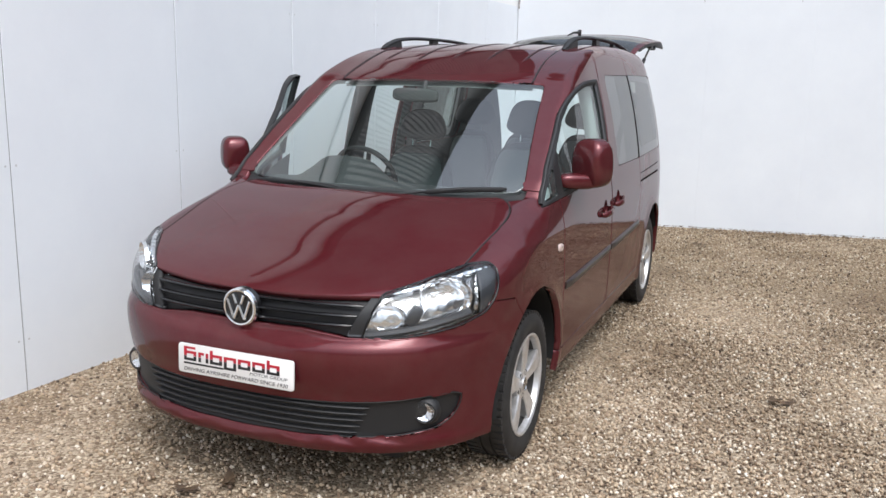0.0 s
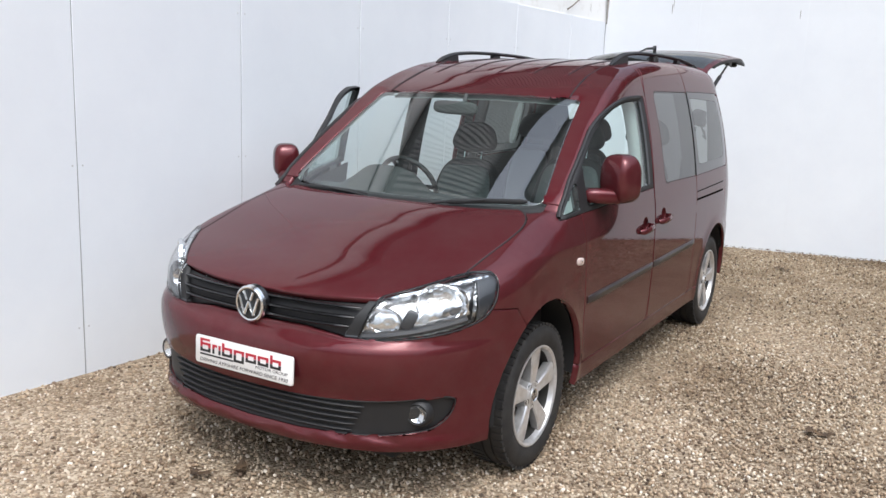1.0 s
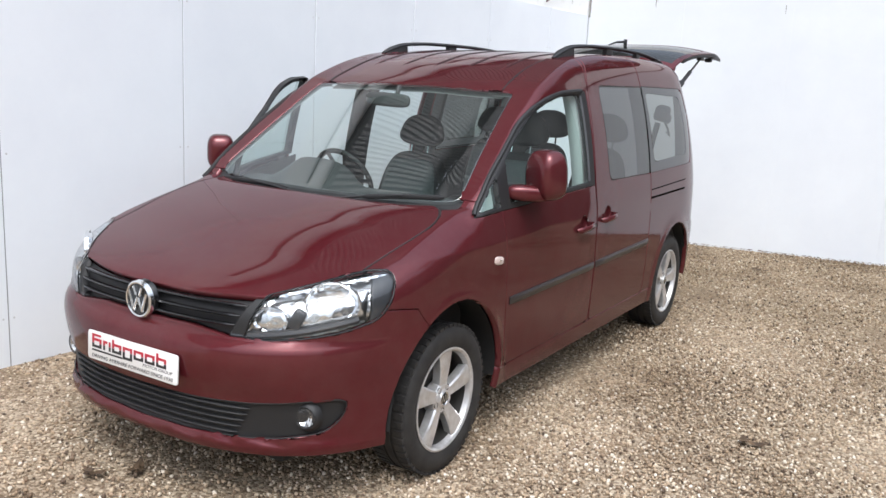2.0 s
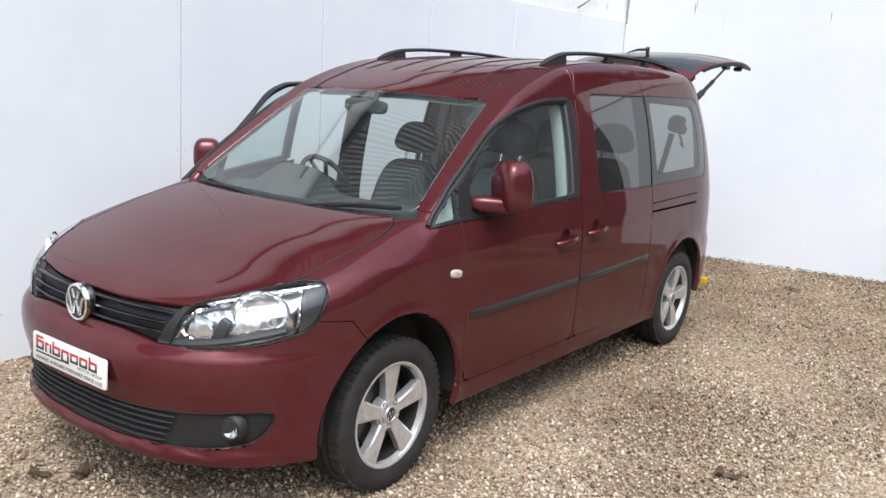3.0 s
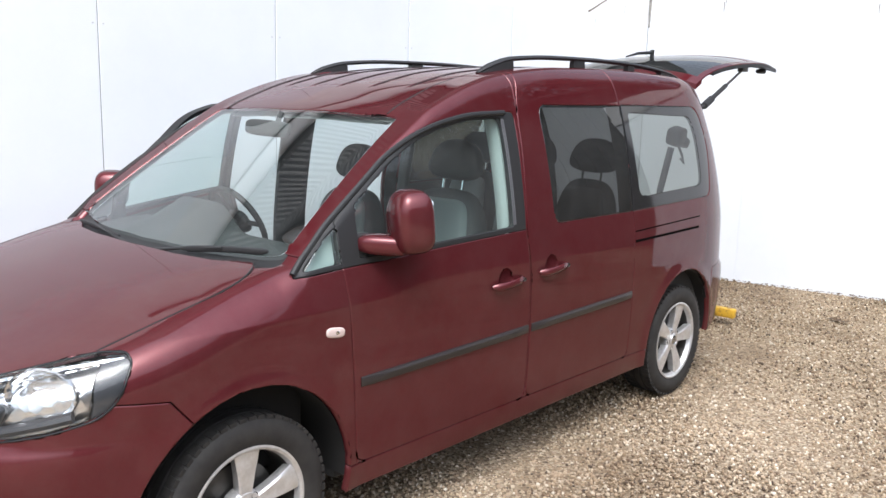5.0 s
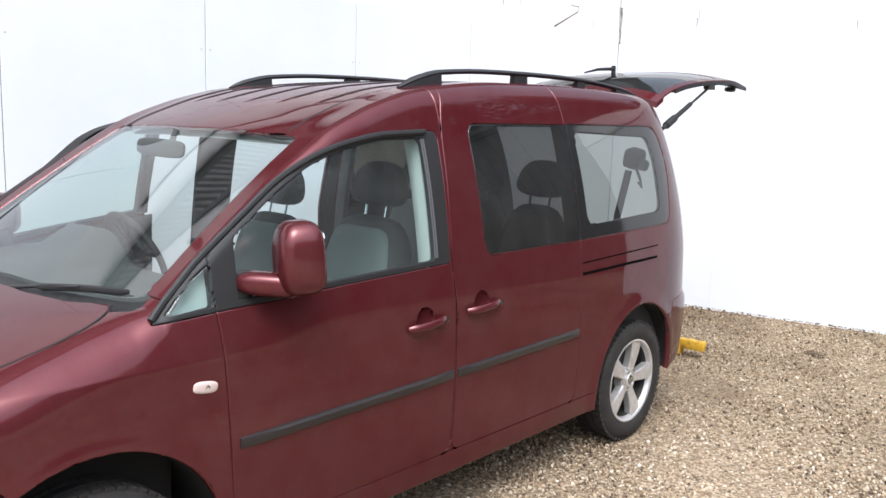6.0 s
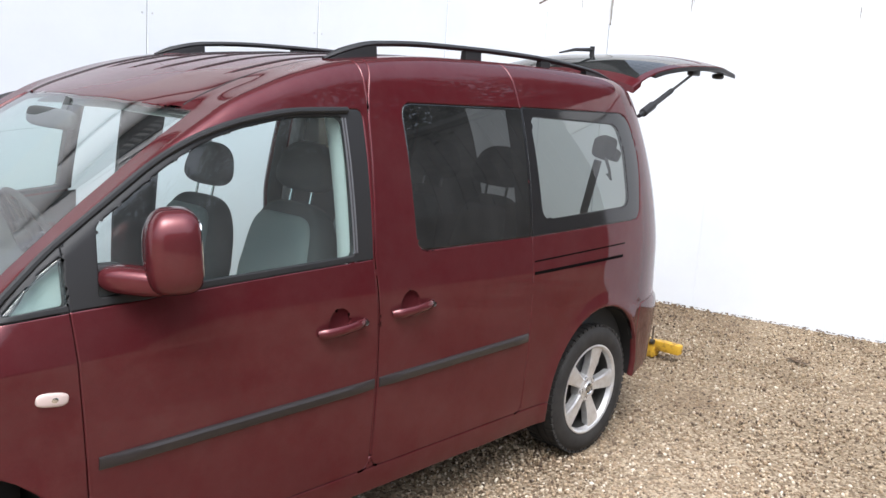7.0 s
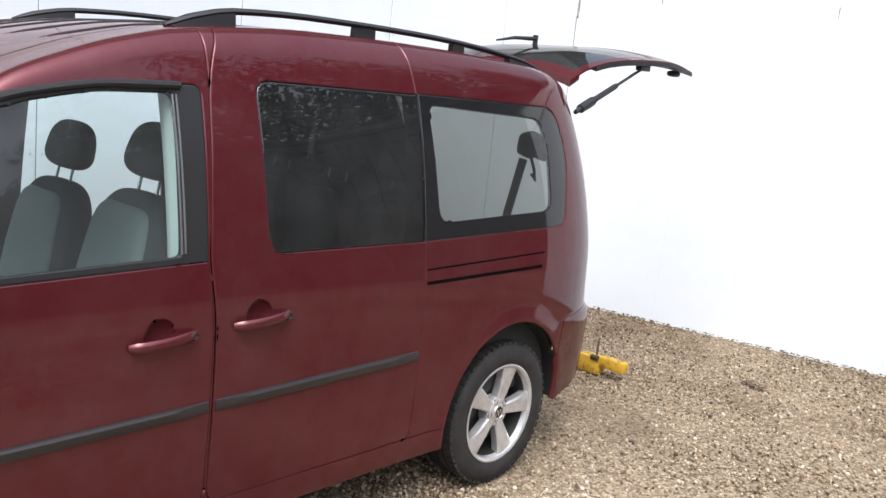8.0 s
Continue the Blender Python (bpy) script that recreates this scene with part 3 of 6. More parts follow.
LAMP = rounded([(-0.102, 0.694), (-0.066, 0.785), (-0.022, 0.843), (0.035, 0.858), (0.205, 0.897), (0.345, 0.927), (0.418, 0.929), (0.446, 0.905), (0.438, 0.822), (0.388, 0.760), (0.255, 0.722), (0.11, 0.700), (-0.04, 0.688)], [0.01, 0.02, 0.02, 0.04, 0.05, 0.03, 0.02, 0.02, 0.04, 0.04, 0.06, 0.05, 0.03])
LAMP_END = [(0.352, 0.70), (0.368, 0.80), (0.356, 0.95)]
GRILLE = [(-0.2, 0.712), (0.25, 0.712), (0.42, 0.692), (0.62, 0.692), (0.62, 0.800), (0.52, 0.836), (0.40, 0.832), (0.2, 0.824), (-0.2, 0.822)]
GRILLE_END = [(0.415, 0.680), (0.490, 0.850)]
LOWER_GRILLE = rounded([(-0.2, 0.434), (0.3, 0.440), (0.6, 0.453), (0.758, 0.472), (0.792, 0.458), (0.776, 0.385), (0.730, 0.336), (0.6, 0.313), (0.45, 0.309), (-0.2, 0.304)], [0, 0.1, 0.1, 0.02, 0.02, 0.05, 0.05, 0.1, 0.1, 0])
BUMPER = [(-1.2, 0.715), (-0.72, 0.715), (-0.52, 0.800), (-0.43, 0.789), (-0.29, 0.772), (-0.20, 0.66), (-0.20, 0.10), (-1.2, 0.10)]
BONNET = [(-0.2, 0.06), (0.3, 0.083), (0.50, 0.118), (0.60, 0.165), (0.645, 0.182), (0.690, 0.160), (0.727, 0.103), (0.748, 0.04), (0.757, -0.02), (0.753, -0.15), (0.740, -0.28), (0.730, -0.43), (0.80, -0.95), (-0.2, -1.1)]
SCREEN_EDGE = rounded([(-0.2, 0.105), (0.35, 0.135), (0.738, 0.245), (0.692, 0.48), (0.655, 0.70), (0.625, 0.905), (0.40, 0.862), (-0.2, 0.822)], [0, 0.2, 0.04, 0.1, 0.1, 0.03, 0.2, 0])
COWL_EDGE = [(-0.2, 0.06), (0.3, 0.083), (0.55, 0.112), (0.66, 0.128), (0.752, 0.19), (0.752, 0.250), (0.35, 0.30), (-0.2, 0.30)]
WING = [(-1.2, 0.655), (-0.36, 0.650), (-0.30, 0.10), (0.395, 0.10), (0.395, 0.345), (0.450, 0.345), (0.425, 0.75), (0.405, 1.082), (0.205, 1.070), (0.275, 1.124), (0.20, 1.155), (0.16, 1.20), (-1.2, 1.20)]
CUP_F = disc(1.305, 0.922, 0.046, 24)
CUP_R = disc(1.645, 0.942, 0.046, 24)
ROOF = [(-0.2, 0.822), (0.40, 0.862), (0.562, 0.897), (0.542, 1.2), (0.548, 1.6), (0.560, 3.0), (0.555, 3.55), (-0.2, 3.62)]


def build_skin():
    bm = shell()
    side = lambda c: c.x > 0.45
    low_side = lambda c: c.x > 0.6
    for view, pts, test, closed in (
        ("side", DOOR, low_side, True), ("side", FRONT_WINDOW, low_side, True), ("side", FRONT_GLASS, low_side, True), ("side", QUARTER_GLASS, low_side, True),
        ("side", SLIDER, side, True), ("side", SLIDE_WINDOW, low_side, True), ("side", REAR_WINDOW, low_side, True), ("side", REAR_GLASS, low_side, True),
        ("side", REAR_BUMPER[:4], lambda c: c.y > 3.2 and c.x > 0.02, False),
        ("side", FRONT_ARCH, lambda c: c.x > 0.7, True), ("side", REAR_ARCH, lambda c: c.x > 0.7, True),
        ("lamp", LAMP, lambda c: c.y < -0.2 and c.x > 0.3, True), ("lamp", LAMP_END, lambda c: c.y < -0.2 and c.x > 0.5, False), ("front", GRILLE, lambda c: c.y < -0.55, True), ("front", GRILLE_END, lambda c: c.y < -0.55, False), ("front", LOWER_GRILLE, lambda c: c.y < -0.3, True),
        ("side", BUMPER[:6], lambda c: c.y < -0.18 and c.z < 0.9, False), ("side", [(0.37, 0.345), (2.60, 0.345)], low_side, False), ("side", [(0.275, 1.124), (0.20, 1.155), (0.16, 1.20)], lambda c: c.x > 0.5 and c.z > 1.0, False),
        ("side", CUP_F, low_side, True), ("side", CUP_R, low_side, True), ("side", [(0.395, 0.20), (0.395, 0.345)], low_side, False),
        ("top", BONNET, lambda c: c.z > 0.75 and c.y < 0.3 and c.x < 0.8, True), ("top", SCREEN_EDGE, lambda c: c.z > 1.0 and c.x < 0.8, True),
        ("top", COWL_EDGE, lambda c: c.z > 1.0 and c.x < 0.8 and c.y < 0.4, True), ("top", ROOF, lambda c: c.z > 1.5, True),
        ("side", [(3.62, 0.66), (3.62, 2.0)], lambda c: c.y > 3.4, False), ("front", [(0.62, 0.60), (0.62, 1.9)], lambda c: c.y > 3.4, False),
    ):
        cut(bm, view, pts, test, closed)
    bmesh.ops.mirror(bm, geom=bm.verts[:] + bm.edges[:] + bm.faces[:], axis="X", merge_dist=1e-4)
    bmesh.ops.recalc_face_normals(bm, faces=bm.faces[:])
    groups = {}
    for f in bm.faces:
        c = f.calc_center_median()
        s, t, q, l = (VIEWS[v][0](c) for v in ("side", "top", "front", "lamp"))
        far = "_r" if c.x < 0 else "_l"
        name = None
        if c.y > 3.3 and abs(c.x) < 0.62 and c.z > 0.60:
            continue
        if abs(c.x) > 0.7 and (inside(s, FRONT_ARCH) or inside(s, REAR_ARCH)):
            continue
        if c.y < -0.2 and abs(c.x) > 0.3 and inside(l, LAMP):
            name = ("lamp_end" if l[0] > 0.352 + 0.016 * (1 - abs(l[1] - 0.81) / 0.13) else "lamp") + far
        elif c.y < -0.55 and inside(q, GRILLE) and c.z < 0.88:
            edge_x = 0.415 + 0.075 * (c.z - 0.68) / 0.17
            name = "grille" if abs(c.x) < edge_x else "grille_end" + far
        elif c.y < -0.3 and inside(q, LOWER_GRILLE):
            name = "lower_grille"
        elif inside(s, BUMPER):
            name = "front_bumper"
        elif c.z > 0.75 and c.y < 0.3 and inside(t, BONNET):
            name = "bonnet"
        elif c.z > 1.0 and inside(t, SCREEN_EDGE):
            name = "windscreen"
        elif c.z > 1.0 and c.y < 0.4 and inside(t, COWL_EDGE):
            name = "cowl"
        elif c.z > 1.5 and inside(t, ROOF):
            name = "roof"
        elif abs(c.x) > 0.6 and inside(s, FRONT_GLASS):
            name = "front_glass" + far
        elif abs(c.x) > 0.6 and inside(s, QUARTER_GLASS):
            name = "quarter_glass" + far
        elif abs(c.x) > 0.6 and inside(s, FRONT_WINDOW):
            name = ("frame_fore" if c.y < 0.405 else "frame") + far
        elif abs(c.x) > 0.6 and (inside(s, CUP_F) or inside(s, CUP_R)):
            name = ("cup_f" if c.y < 1.48 else "cup_r") + far
        elif abs(c.x) > 0.6 and inside(s, DOOR):
            name = "door" + far
        elif abs(c.x) > 0.6 and inside(s, SLIDE_WINDOW):
            name = "slide_glass" + far
        elif abs(c.x) > 0.6 and inside(s, REAR_GLASS):
            name = "rear_glass" + far
        elif abs(c.x) > 0.6 and inside(s, REAR_WINDOW):
            name = "rear_band" + far
        elif abs(c.x) > 0.5 and inside(s, SLIDER):
            name = "slider" + far
        elif c.y > 3.3 and inside(s, REAR_BUMPER):
            name = "rear_bumper"
        elif c.z < 0.345 and 0.395 < c.y < 2.75:
            name = "sill" + far
        elif inside(s, WING):
            name = "wing" + far
        elif c.y < 1.5:
            name = "pillar" + far
        else:
            name = "quarter" + far
        groups.setdefault(name, []).append([tuple(v.co) for v in f.verts])
    bm.free()
    return groups


PANELS = build_skin()


def split(name):
    """Gives each unconnected patch of a group its own entry; returns their names, largest first."""
    faces = PANELS.pop(name)
    owner, patch = {}, list(range(len(faces)))

    def root(i):
        while patch[i] != i:
            i = patch[i]
        return i
    for i, fc in enumerate(faces):
        for p in fc:
            key = tuple(round(c * 2000) for c in p)
            if key in owner:
                patch[root(i)] = root(owner[key])
            owner[key] = i
    sets = {}
    for i, fc in enumerate(faces):
        sets.setdefault(root(i), []).append(fc)
    names = []
    for k, fs in enumerate(sorted(sets.values(), key=len, reverse=True)):
        if len(fs) > 3:
            names.append(name + "_" + str(k))
            PANELS[names[-1]] = fs
    return names


def panel_mesh(names, sink=0.0, gap=0.002, depth=0.014, edge=0.004, m=None):
    """One panel from its faces: edges drawn in by half the gap and turned inwards. Returns a bmesh and its shading normals."""
    index, pts, faces = {}, [], []
    for name in names:
        for f in PANELS.get(name, ()):
            ids = []
            for p in f:
                key = (round(p[0] * 4e4), round(p[1] * 4e4), round(p[2] * 4e4))
                if key not in index:
                    index[key] = len(pts)
                    pts.append(p)
                if not ids or ids[-1] != index[key]:
                    ids.append(index[key])
            if len(set(ids)) >= 3 and len(set(ids)) == len(ids):
                faces.append(ids)
    bm = bmesh.new()
    vs = [bm.verts.new(p) for p in pts]
    for ids in faces:
        try:
            bm.faces.new([vs[i] for i in ids])
        except ValueError:
            pass
    bm.verts.index_update()
    rim = {v for e in bm.edges if len(e.link_faces) == 1 for v in e.verts}
    cells = {}
    for v in sorted(rim, key=lambda q: q.index):
        cells.setdefault(tuple(int(c // 0.006) for c in v.co), []).append(v)
    target = {}
    for v in bm.verts:
        base_cell = tuple(int(c // 0.006) for c in v.co)
        best = None
        for dx in (-1, 0, 1):
            for dy in (-1, 0, 1):
                for dz in (-1, 0, 1):
                    for w in cells.get((base_cell[0] + dx, base_cell[1] + dy, base_cell[2] + dz), ()):
                        if w is v or w in target or (v in rim and (w.index > v.index or (w.co - v.co).length > 0.0035)):
                            continue
                        q = (w.co - v.co).length
                        if q < 0.006 and (best is None or q < best[0]):
                            best = (q, w)
        if best:
            target[v] = best[1]
    for v in list(target):
        w = target[v]
        while w in target:
            w = target[w]
        target[v] = w
    bmesh.ops.weld_verts(bm, targetmap=target)
    bm.verts.index_update()
    P = np.array([v.co[:] for v in bm.verts])
    N = skin_normal(P)
    bm.normal_update()
    inward = {}
    edges = [e for e in bm.edges if len(e.link_faces) == 1]
    for e in edges:
        f = e.link_faces[0]
        t = (e.verts[1].co - e.verts[0].co)
        i = f.normal.cross(t)
        mid = (e.verts[0].co + e.verts[1].co) / 2
        if i.length < 1e-9:
            continue
        i.normalize()
        if i.dot(f.calc_center_median() - mid) < 0:
            i = -i
        for v in e.verts:
            inward[v] = inward.get(v, Vector()) + i * t.length
    normals = {v: Vector(N[v.index]) for v in bm.verts}
    base = {v: v.co.copy() for v in bm.verts}
    for v in bm.verts:
        v.co = base[v] - normals[v] * sink
    for v, i in inward.items():
        if i.length > 1e-9:
            i.normalize()
        inward[v] = i
        v.co += i * (gap + edge)
    pair = {}
    for ring, (off, down) in enumerate(((gap, 0.0015), (gap, depth))):
        es = edges
        made = {}
        for e in es:
            for v in e.verts:
                root = pair.get(v, v)
                if v not in made:
                    w = bm.verts.new(base[root] + inward.get(root, Vector()) * off - normals[root] * (sink + down))
                    made[v] = w
        fresh = []
        for e in es:
            a, b = e.verts
            f = e.link_faces[0]
            # keep the winding of the neighbour
            ls = [l for l in f.loops if l.edge == e][0]
            a, b = ls.vert, ls.link_loop_next.vert
            try:
                nf = bm.faces.new((b, a, made[a], made[b]))
            except ValueError:
                continue
            fresh.append([q for q in nf.edges if set(q.verts) == {made[a], made[b]}][0])
        for v, w in made.items():
            root = pair.get(v, v)
            pair[w] = root
            normals[w] = (normals[root] * (0.8 if ring == 0 else 0.05) - inward.get(root, Vector()) * (0.6 if ring == 0 else 1.0)).normalized()
        edges = fresh
    bm.verts.index_update()
    ns = [tuple(normals[v]) for v in bm.verts]
    if m is not None:
        bmesh.ops.transform(bm, verts=bm.verts[:], matrix=m)
        r3 = m.to_3x3()
        ns = [tuple(r3 @ Vector(n)) for n in ns]
    return bm, ns


def panel(name, names, mat, parent, label="", m=None, **kw):
    bm, ns = panel_mesh(names, m=m, **kw)
    me = bpy.data.meshes.new(name)
    bm.to_mesh(me)
    bm.free()
    me.polygons.foreach_set("use_smooth", [True] * len(me.polygons))
    me.normals_split_custom_set_from_vertices(ns)
    me.materials.append(mat)
    ob = new(name, me)
    if parent is not None:
        ob.parent = parent
        ob.matrix_parent_inverse = Matrix.Identity(4)
    return tagged(ob, label)


def lining(name, names, mat, parent, sink, label="", m=None):
    """The inner trim behind a panel: the same shape set inwards, its face turned to the cabin."""
    bm, ns = panel_mesh(names, sink=sink, gap=0.0, depth=0.002, edge=0.001, m=m)
    bmesh.ops.reverse_faces(bm, faces=bm.faces[:])
    return part(name, bm, mat, parent, label)


SLID = Matrix.Translation((-0.085, 0.86, 0))
HINGE = Vector((-0.865, 0.43, 0))
SWING = Matrix.Translation(HINGE) @ pose(0, 0, 0, 0, 0, 24) @ Matrix.Translation(-HINGE)



# ---- the car: panels ----
car = empty("estate_car", "dark red estate car with raised tailgate, parked on gravel", "car")
for s in ("l", "r"):
    side_patches = split("quarter_" + s)
    PANELS["quarter_" + s] = PANELS[side_patches[0]]
    for patch_name in side_patches:
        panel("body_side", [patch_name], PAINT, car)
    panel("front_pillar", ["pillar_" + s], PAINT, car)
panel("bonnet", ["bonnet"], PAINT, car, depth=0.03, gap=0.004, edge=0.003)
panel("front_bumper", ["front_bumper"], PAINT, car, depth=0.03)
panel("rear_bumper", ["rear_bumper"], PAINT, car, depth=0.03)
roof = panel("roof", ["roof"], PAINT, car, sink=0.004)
slide_doors = {}
for s in ("l", "r"):
    panel("wing", ["wing_" + s], PAINT, car, depth=0.03, gap=0.003, edge=0.003)
    panel("sill", ["sill_" + s], PAINT, car, depth=0.03)
    panel("window_frame", ["frame_fore_" + s], SEAL, car, "black quarter-light frame", gap=0.001)
    panel("quarter_light", ["quarter_glass_" + s], DOORGLASS, car, "small pale green quarter-light glass", sink=0.004, gap=0.0, depth=0.004).visible_shadow = False
    sm = SLID if s == "r" else None
    slide_doors[s] = panel("sliding_door", ["slider_" + s], PAINT, car, m=sm)
    panel("window", ["slide_glass_" + s], PRIVACY, slide_doors[s], "smoked sliding-door glass", m=sm, sink=0.002, depth=0.005)
    panel("rear_side_window", ["rear_glass_" + s], TINTED, car, "smoked rear side glass", sink=0.002, gap=0.0, depth=0.005)
    panel("window_band", ["rear_band_" + s], GLASSBAND, car, "black printed edge of the rear side glass", sink=0.002, gap=0.001)
panel("cowl", ["cowl"], PLASTIC, car, "black plastic windscreen cowl", sink=0.02, gap=0.0)
windscreen = panel("windscreen", ["windscreen"], SCREEN, car, "pale green windscreen glass", sink=0.003, gap=0.001, depth=0.006)
windscreen.visible_shadow = False
panel("grille_recess", ["grille"], PLASTIC, car, "black radiator grille recess", sink=0.030, gap=0.0, depth=0.0)
for s in ("l", "r"):
    panel("grille_end", ["grille_end_" + s], PLASTIC, car, "black end piece of the grille", sink=0.006, gap=0.002, depth=0.03)
panel("lower_grille_recess", ["lower_grille"], PLASTIC, car, "black lower bumper insert", sink=0.012, gap=0.0, depth=0.03)


def front_door(s, m):
    d = panel("front_door", ["door_" + s], PAINT, car, m=m)
    panel("window_frame", ["frame_" + s], SEAL, d, "black window frame", m=m, sink=0.001, gap=0.001, depth=0.03)
    panel("window", ["front_glass_" + s], DOORGLASS, d, "pale green door glass", m=m, sink=0.008, gap=0.0, depth=0.004).visible_shadow = False
    lining("door_card", ["door_" + s], DASH, d, 0.06, "charcoal inner door trim", m=m)
    return d




near_door = front_door("l", None)
far_door = front_door("r", SWING)


# ---- places on the skin ----
def along(p, way, far=1.3):
    """Where a line from inside the body, along way, meets the skin."""
    p, way = np.array(p, float), np.array(way, float)
    lo, hi = 0.0, far
    for _ in range(17):
        mid = (lo + hi) / 2
        if skin((p + way * mid)[None])[0] < 0:
            lo = mid
        else:
            hi = mid
    a, b = skin(np.stack([p + way * lo, p + way * hi]))
    return Vector(p + way * (lo - (hi - lo) * a / (b - a)))


def side_at(y, z):
    return along((0, y, z), (1, 0, 0))


def nose_at(x, z):
    return along((x, -0.3, z), (0, -1, 0))


def top_at(x, y):
    return along((x, y, 0.8), (0, 0, 1))


def normal_at(p):
    return Vector(skin_normal(np.array(p)[None])[0])


FLIP = Matrix.Diagonal((-1, 1, 1, 1))


def strip(y0, y1, z_of, profile, n):
    """A strip along the side skin; profile of (height, proud)."""
    bm = bmesh.new()
    rows = []
    for k in range(n + 1):
        y = y0 + (y1 - y0) * k / n
        pinch = min(1.0, 0.35 + 8 * min(k, n - k) / n)
        z = z_of(y)
        p = side_at(y, z)
        nn = normal_at(p)
        rows.append([bm.verts.new(side_at(y, z + h) + nn * (o * pinch)) for h, o in profile])
    for a, b in zip(rows, rows[1:]):
        for i in range(len(profile) - 1):
            bm.faces.new((a[i], b[i], b[i + 1], a[i + 1]))
    bm.faces.new(rows[0])
    bm.faces.new(rows[-1][::-1])
    bmesh.ops.recalc_face_normals(bm, faces=bm.faces[:])
    return bm


def mould_z(y):
    return 0.662 + 0.012 * (y - 0.45) + 0.006 * max(0, y - 1.4)


MOULD_PROFILE = [(-0.020, -0.002), (-0.019, 0.008), (-0.012, 0.013), (0.008, 0.014), (0.015, 0.009), (0.018, -0.002)]
part("side_moulding", strip(0.462, 1.472, mould_z, MOULD_PROFILE, 30), MOULD, near_door, "dark grey rubbing strip")
part("side_moulding", strip(1.496, 2.385, mould_z, MOULD_PROFILE, 30), MOULD, slide_doors["l"], "dark grey rubbing strip")
# nothing is cut here: flat black strips paint the shade of slot and crease
part("track_shade", strip(2.405, 3.150, lambda y: 0.970 + 0.012 * (y - 2.4), [(-0.007, 0.0004), (-0.006, 0.0014), (0.006, 0.0014), (0.007, 0.0004)], 24), SLOT_SHADE, car, "black strip painted for the shade in the sliding-door track slot")
part("crease_shade", strip(2.405, 3.165, lambda y: 1.022 + 0.024 * (y - 2.4), [(-0.0035, 0.0003), (-0.003, 0.001), (0.003, 0.001), (0.0035, 0.0003)], 24), SLOT_SHADE, car, "thin dark strip painted for the shade in the track cover's crease")


def gasket(view, outline, inner, r, mat, parent, label, closed=True, m=None, proud=0.0, name="gasket"):
    """A rubber edge along an outline of the skin, met along the outline's own view."""
    solid, way = VIEWS[view][1], VIEWS[view][2]
    corners = [Vector(c) for c in outline]
    flat = []
    for a, b in zip(corners, corners[1:] + (corners[:1] if closed else [])):
        n = max(1, int((b - a).length / 0.03))
        flat += [a.lerp(b, k / n) for k in range(n)]
    flat.append(corners[0] if closed else corners[-1])
    fine = []
    for u, v in flat:
        p = along(solid(u, v) + Vector(inner), way, 1.8)
        fine.append(p + normal_at(p) * proud)
    for _ in range(0 if closed else 4):
        fine[1:-1] = [(a + b * 2 + c) / 4 for a, b, c in zip(fine, fine[1:], fine[2:])]
    bm = bmesh.new()
    sweep(bm, fine, r, 8, 1.0, not closed)
    if m is not None:
        bmesh.ops.transform(bm, verts=bm.verts[:], matrix=m)
        bmesh.ops.recalc_face_normals(bm, faces=bm.faces[:])
    return part(name, bm, mat, parent, label)


for s, m in (("l", Matrix.Identity(4)), ("r", FLIP)):
    gasket("side", [(0.207, 1.078), (0.35, 1.213), (0.50, 1.322), (0.70, 1.461), (0.83, 1.533), (0.97, 1.580), (1.16, 1.616), (1.40, 1.626)], (0, 0, 0), 0.0115, SEAL, car, "black window seal", False, m, 0.002, "window_seal")
    gasket("top", [(0.655, 0.181), (0.690, 0.160), (0.727, 0.103), (0.748, 0.04), (0.757, -0.02), (0.753, -0.15), (0.740, -0.28), (0.730, -0.43)], (0, 0, 0.8), 0.0040, UNDER, car, "dark shut line of the bonnet", False, m, -0.0025, "bonnet_seal")
    if s == "l":
        gasket("side", [(2.3895, 1.132), (2.3945, 1.668)], (0, 0, 0), 0.006, GLOSSBLACK, car, "black strip between the smoked panes", False, m, -0.003, "pane_strip")


def handle(y, z, parent, m=None):
    """A body-coloured bar handle with its lock barrel."""
    bm = bmesh.new()
    pts = []
    for k in range(13):
        t = k / 12
        yy = y - 0.105 + 0.21 * t
        zz = z - 0.008 + 0.016 * t
        lift = 0.030 * math.sin(math.pi * min(1, max(0, (t * 1.06)))) ** 0.45 if 0 < t < 1 else 0.002
        p = side_at(yy, zz)
        pts.append(p + normal_at(p) * lift)
    sweep(bm, pts, [0.008] + [0.0125] * 11 + [0.008], 10, 1.35)
    if m is not None:
        bmesh.ops.transform(bm, verts=bm.verts[:], matrix=m)
        bmesh.ops.recalc_face_normals(bm, faces=bm.faces[:])
    ob = part("handle", bm, PAINT, parent)
    bm = bmesh.new()
    p = side_at(y - 0.010, z + 0.017)
    lathe(bm, [(-0.001 - 0.019 * (1 - (k / 8) ** 3), 0.060 * k / 8) for k in range(9)], 28, "x")
    bmesh.ops.transform(bm, verts=bm.verts[:], matrix=Matrix.Translation(p) @ Vector((1, 0, 0)).rotation_difference(normal_at(p)).to_matrix().to_4x4())
    if m is not None:
        bmesh.ops.transform(bm, verts=bm.verts[:], matrix=m)
    part("handle_cup", bm, PAINT, parent, "dished cup behind the handle")
    bm = bmesh.new()
    p = side_at(y + 0.088, z + 0.006)
    lathe(bm, [(0, 0.0), (0, 0.008), (0.004, 0.009), (-0.02, 0.0095)], 14, "x", p + normal_at(p) * 0.024)
    if m is not None:
        bmesh.ops.transform(bm, verts=bm.verts[:], matrix=m)
    part("lock", bm, STEEL, ob, "small metal lock barrel")


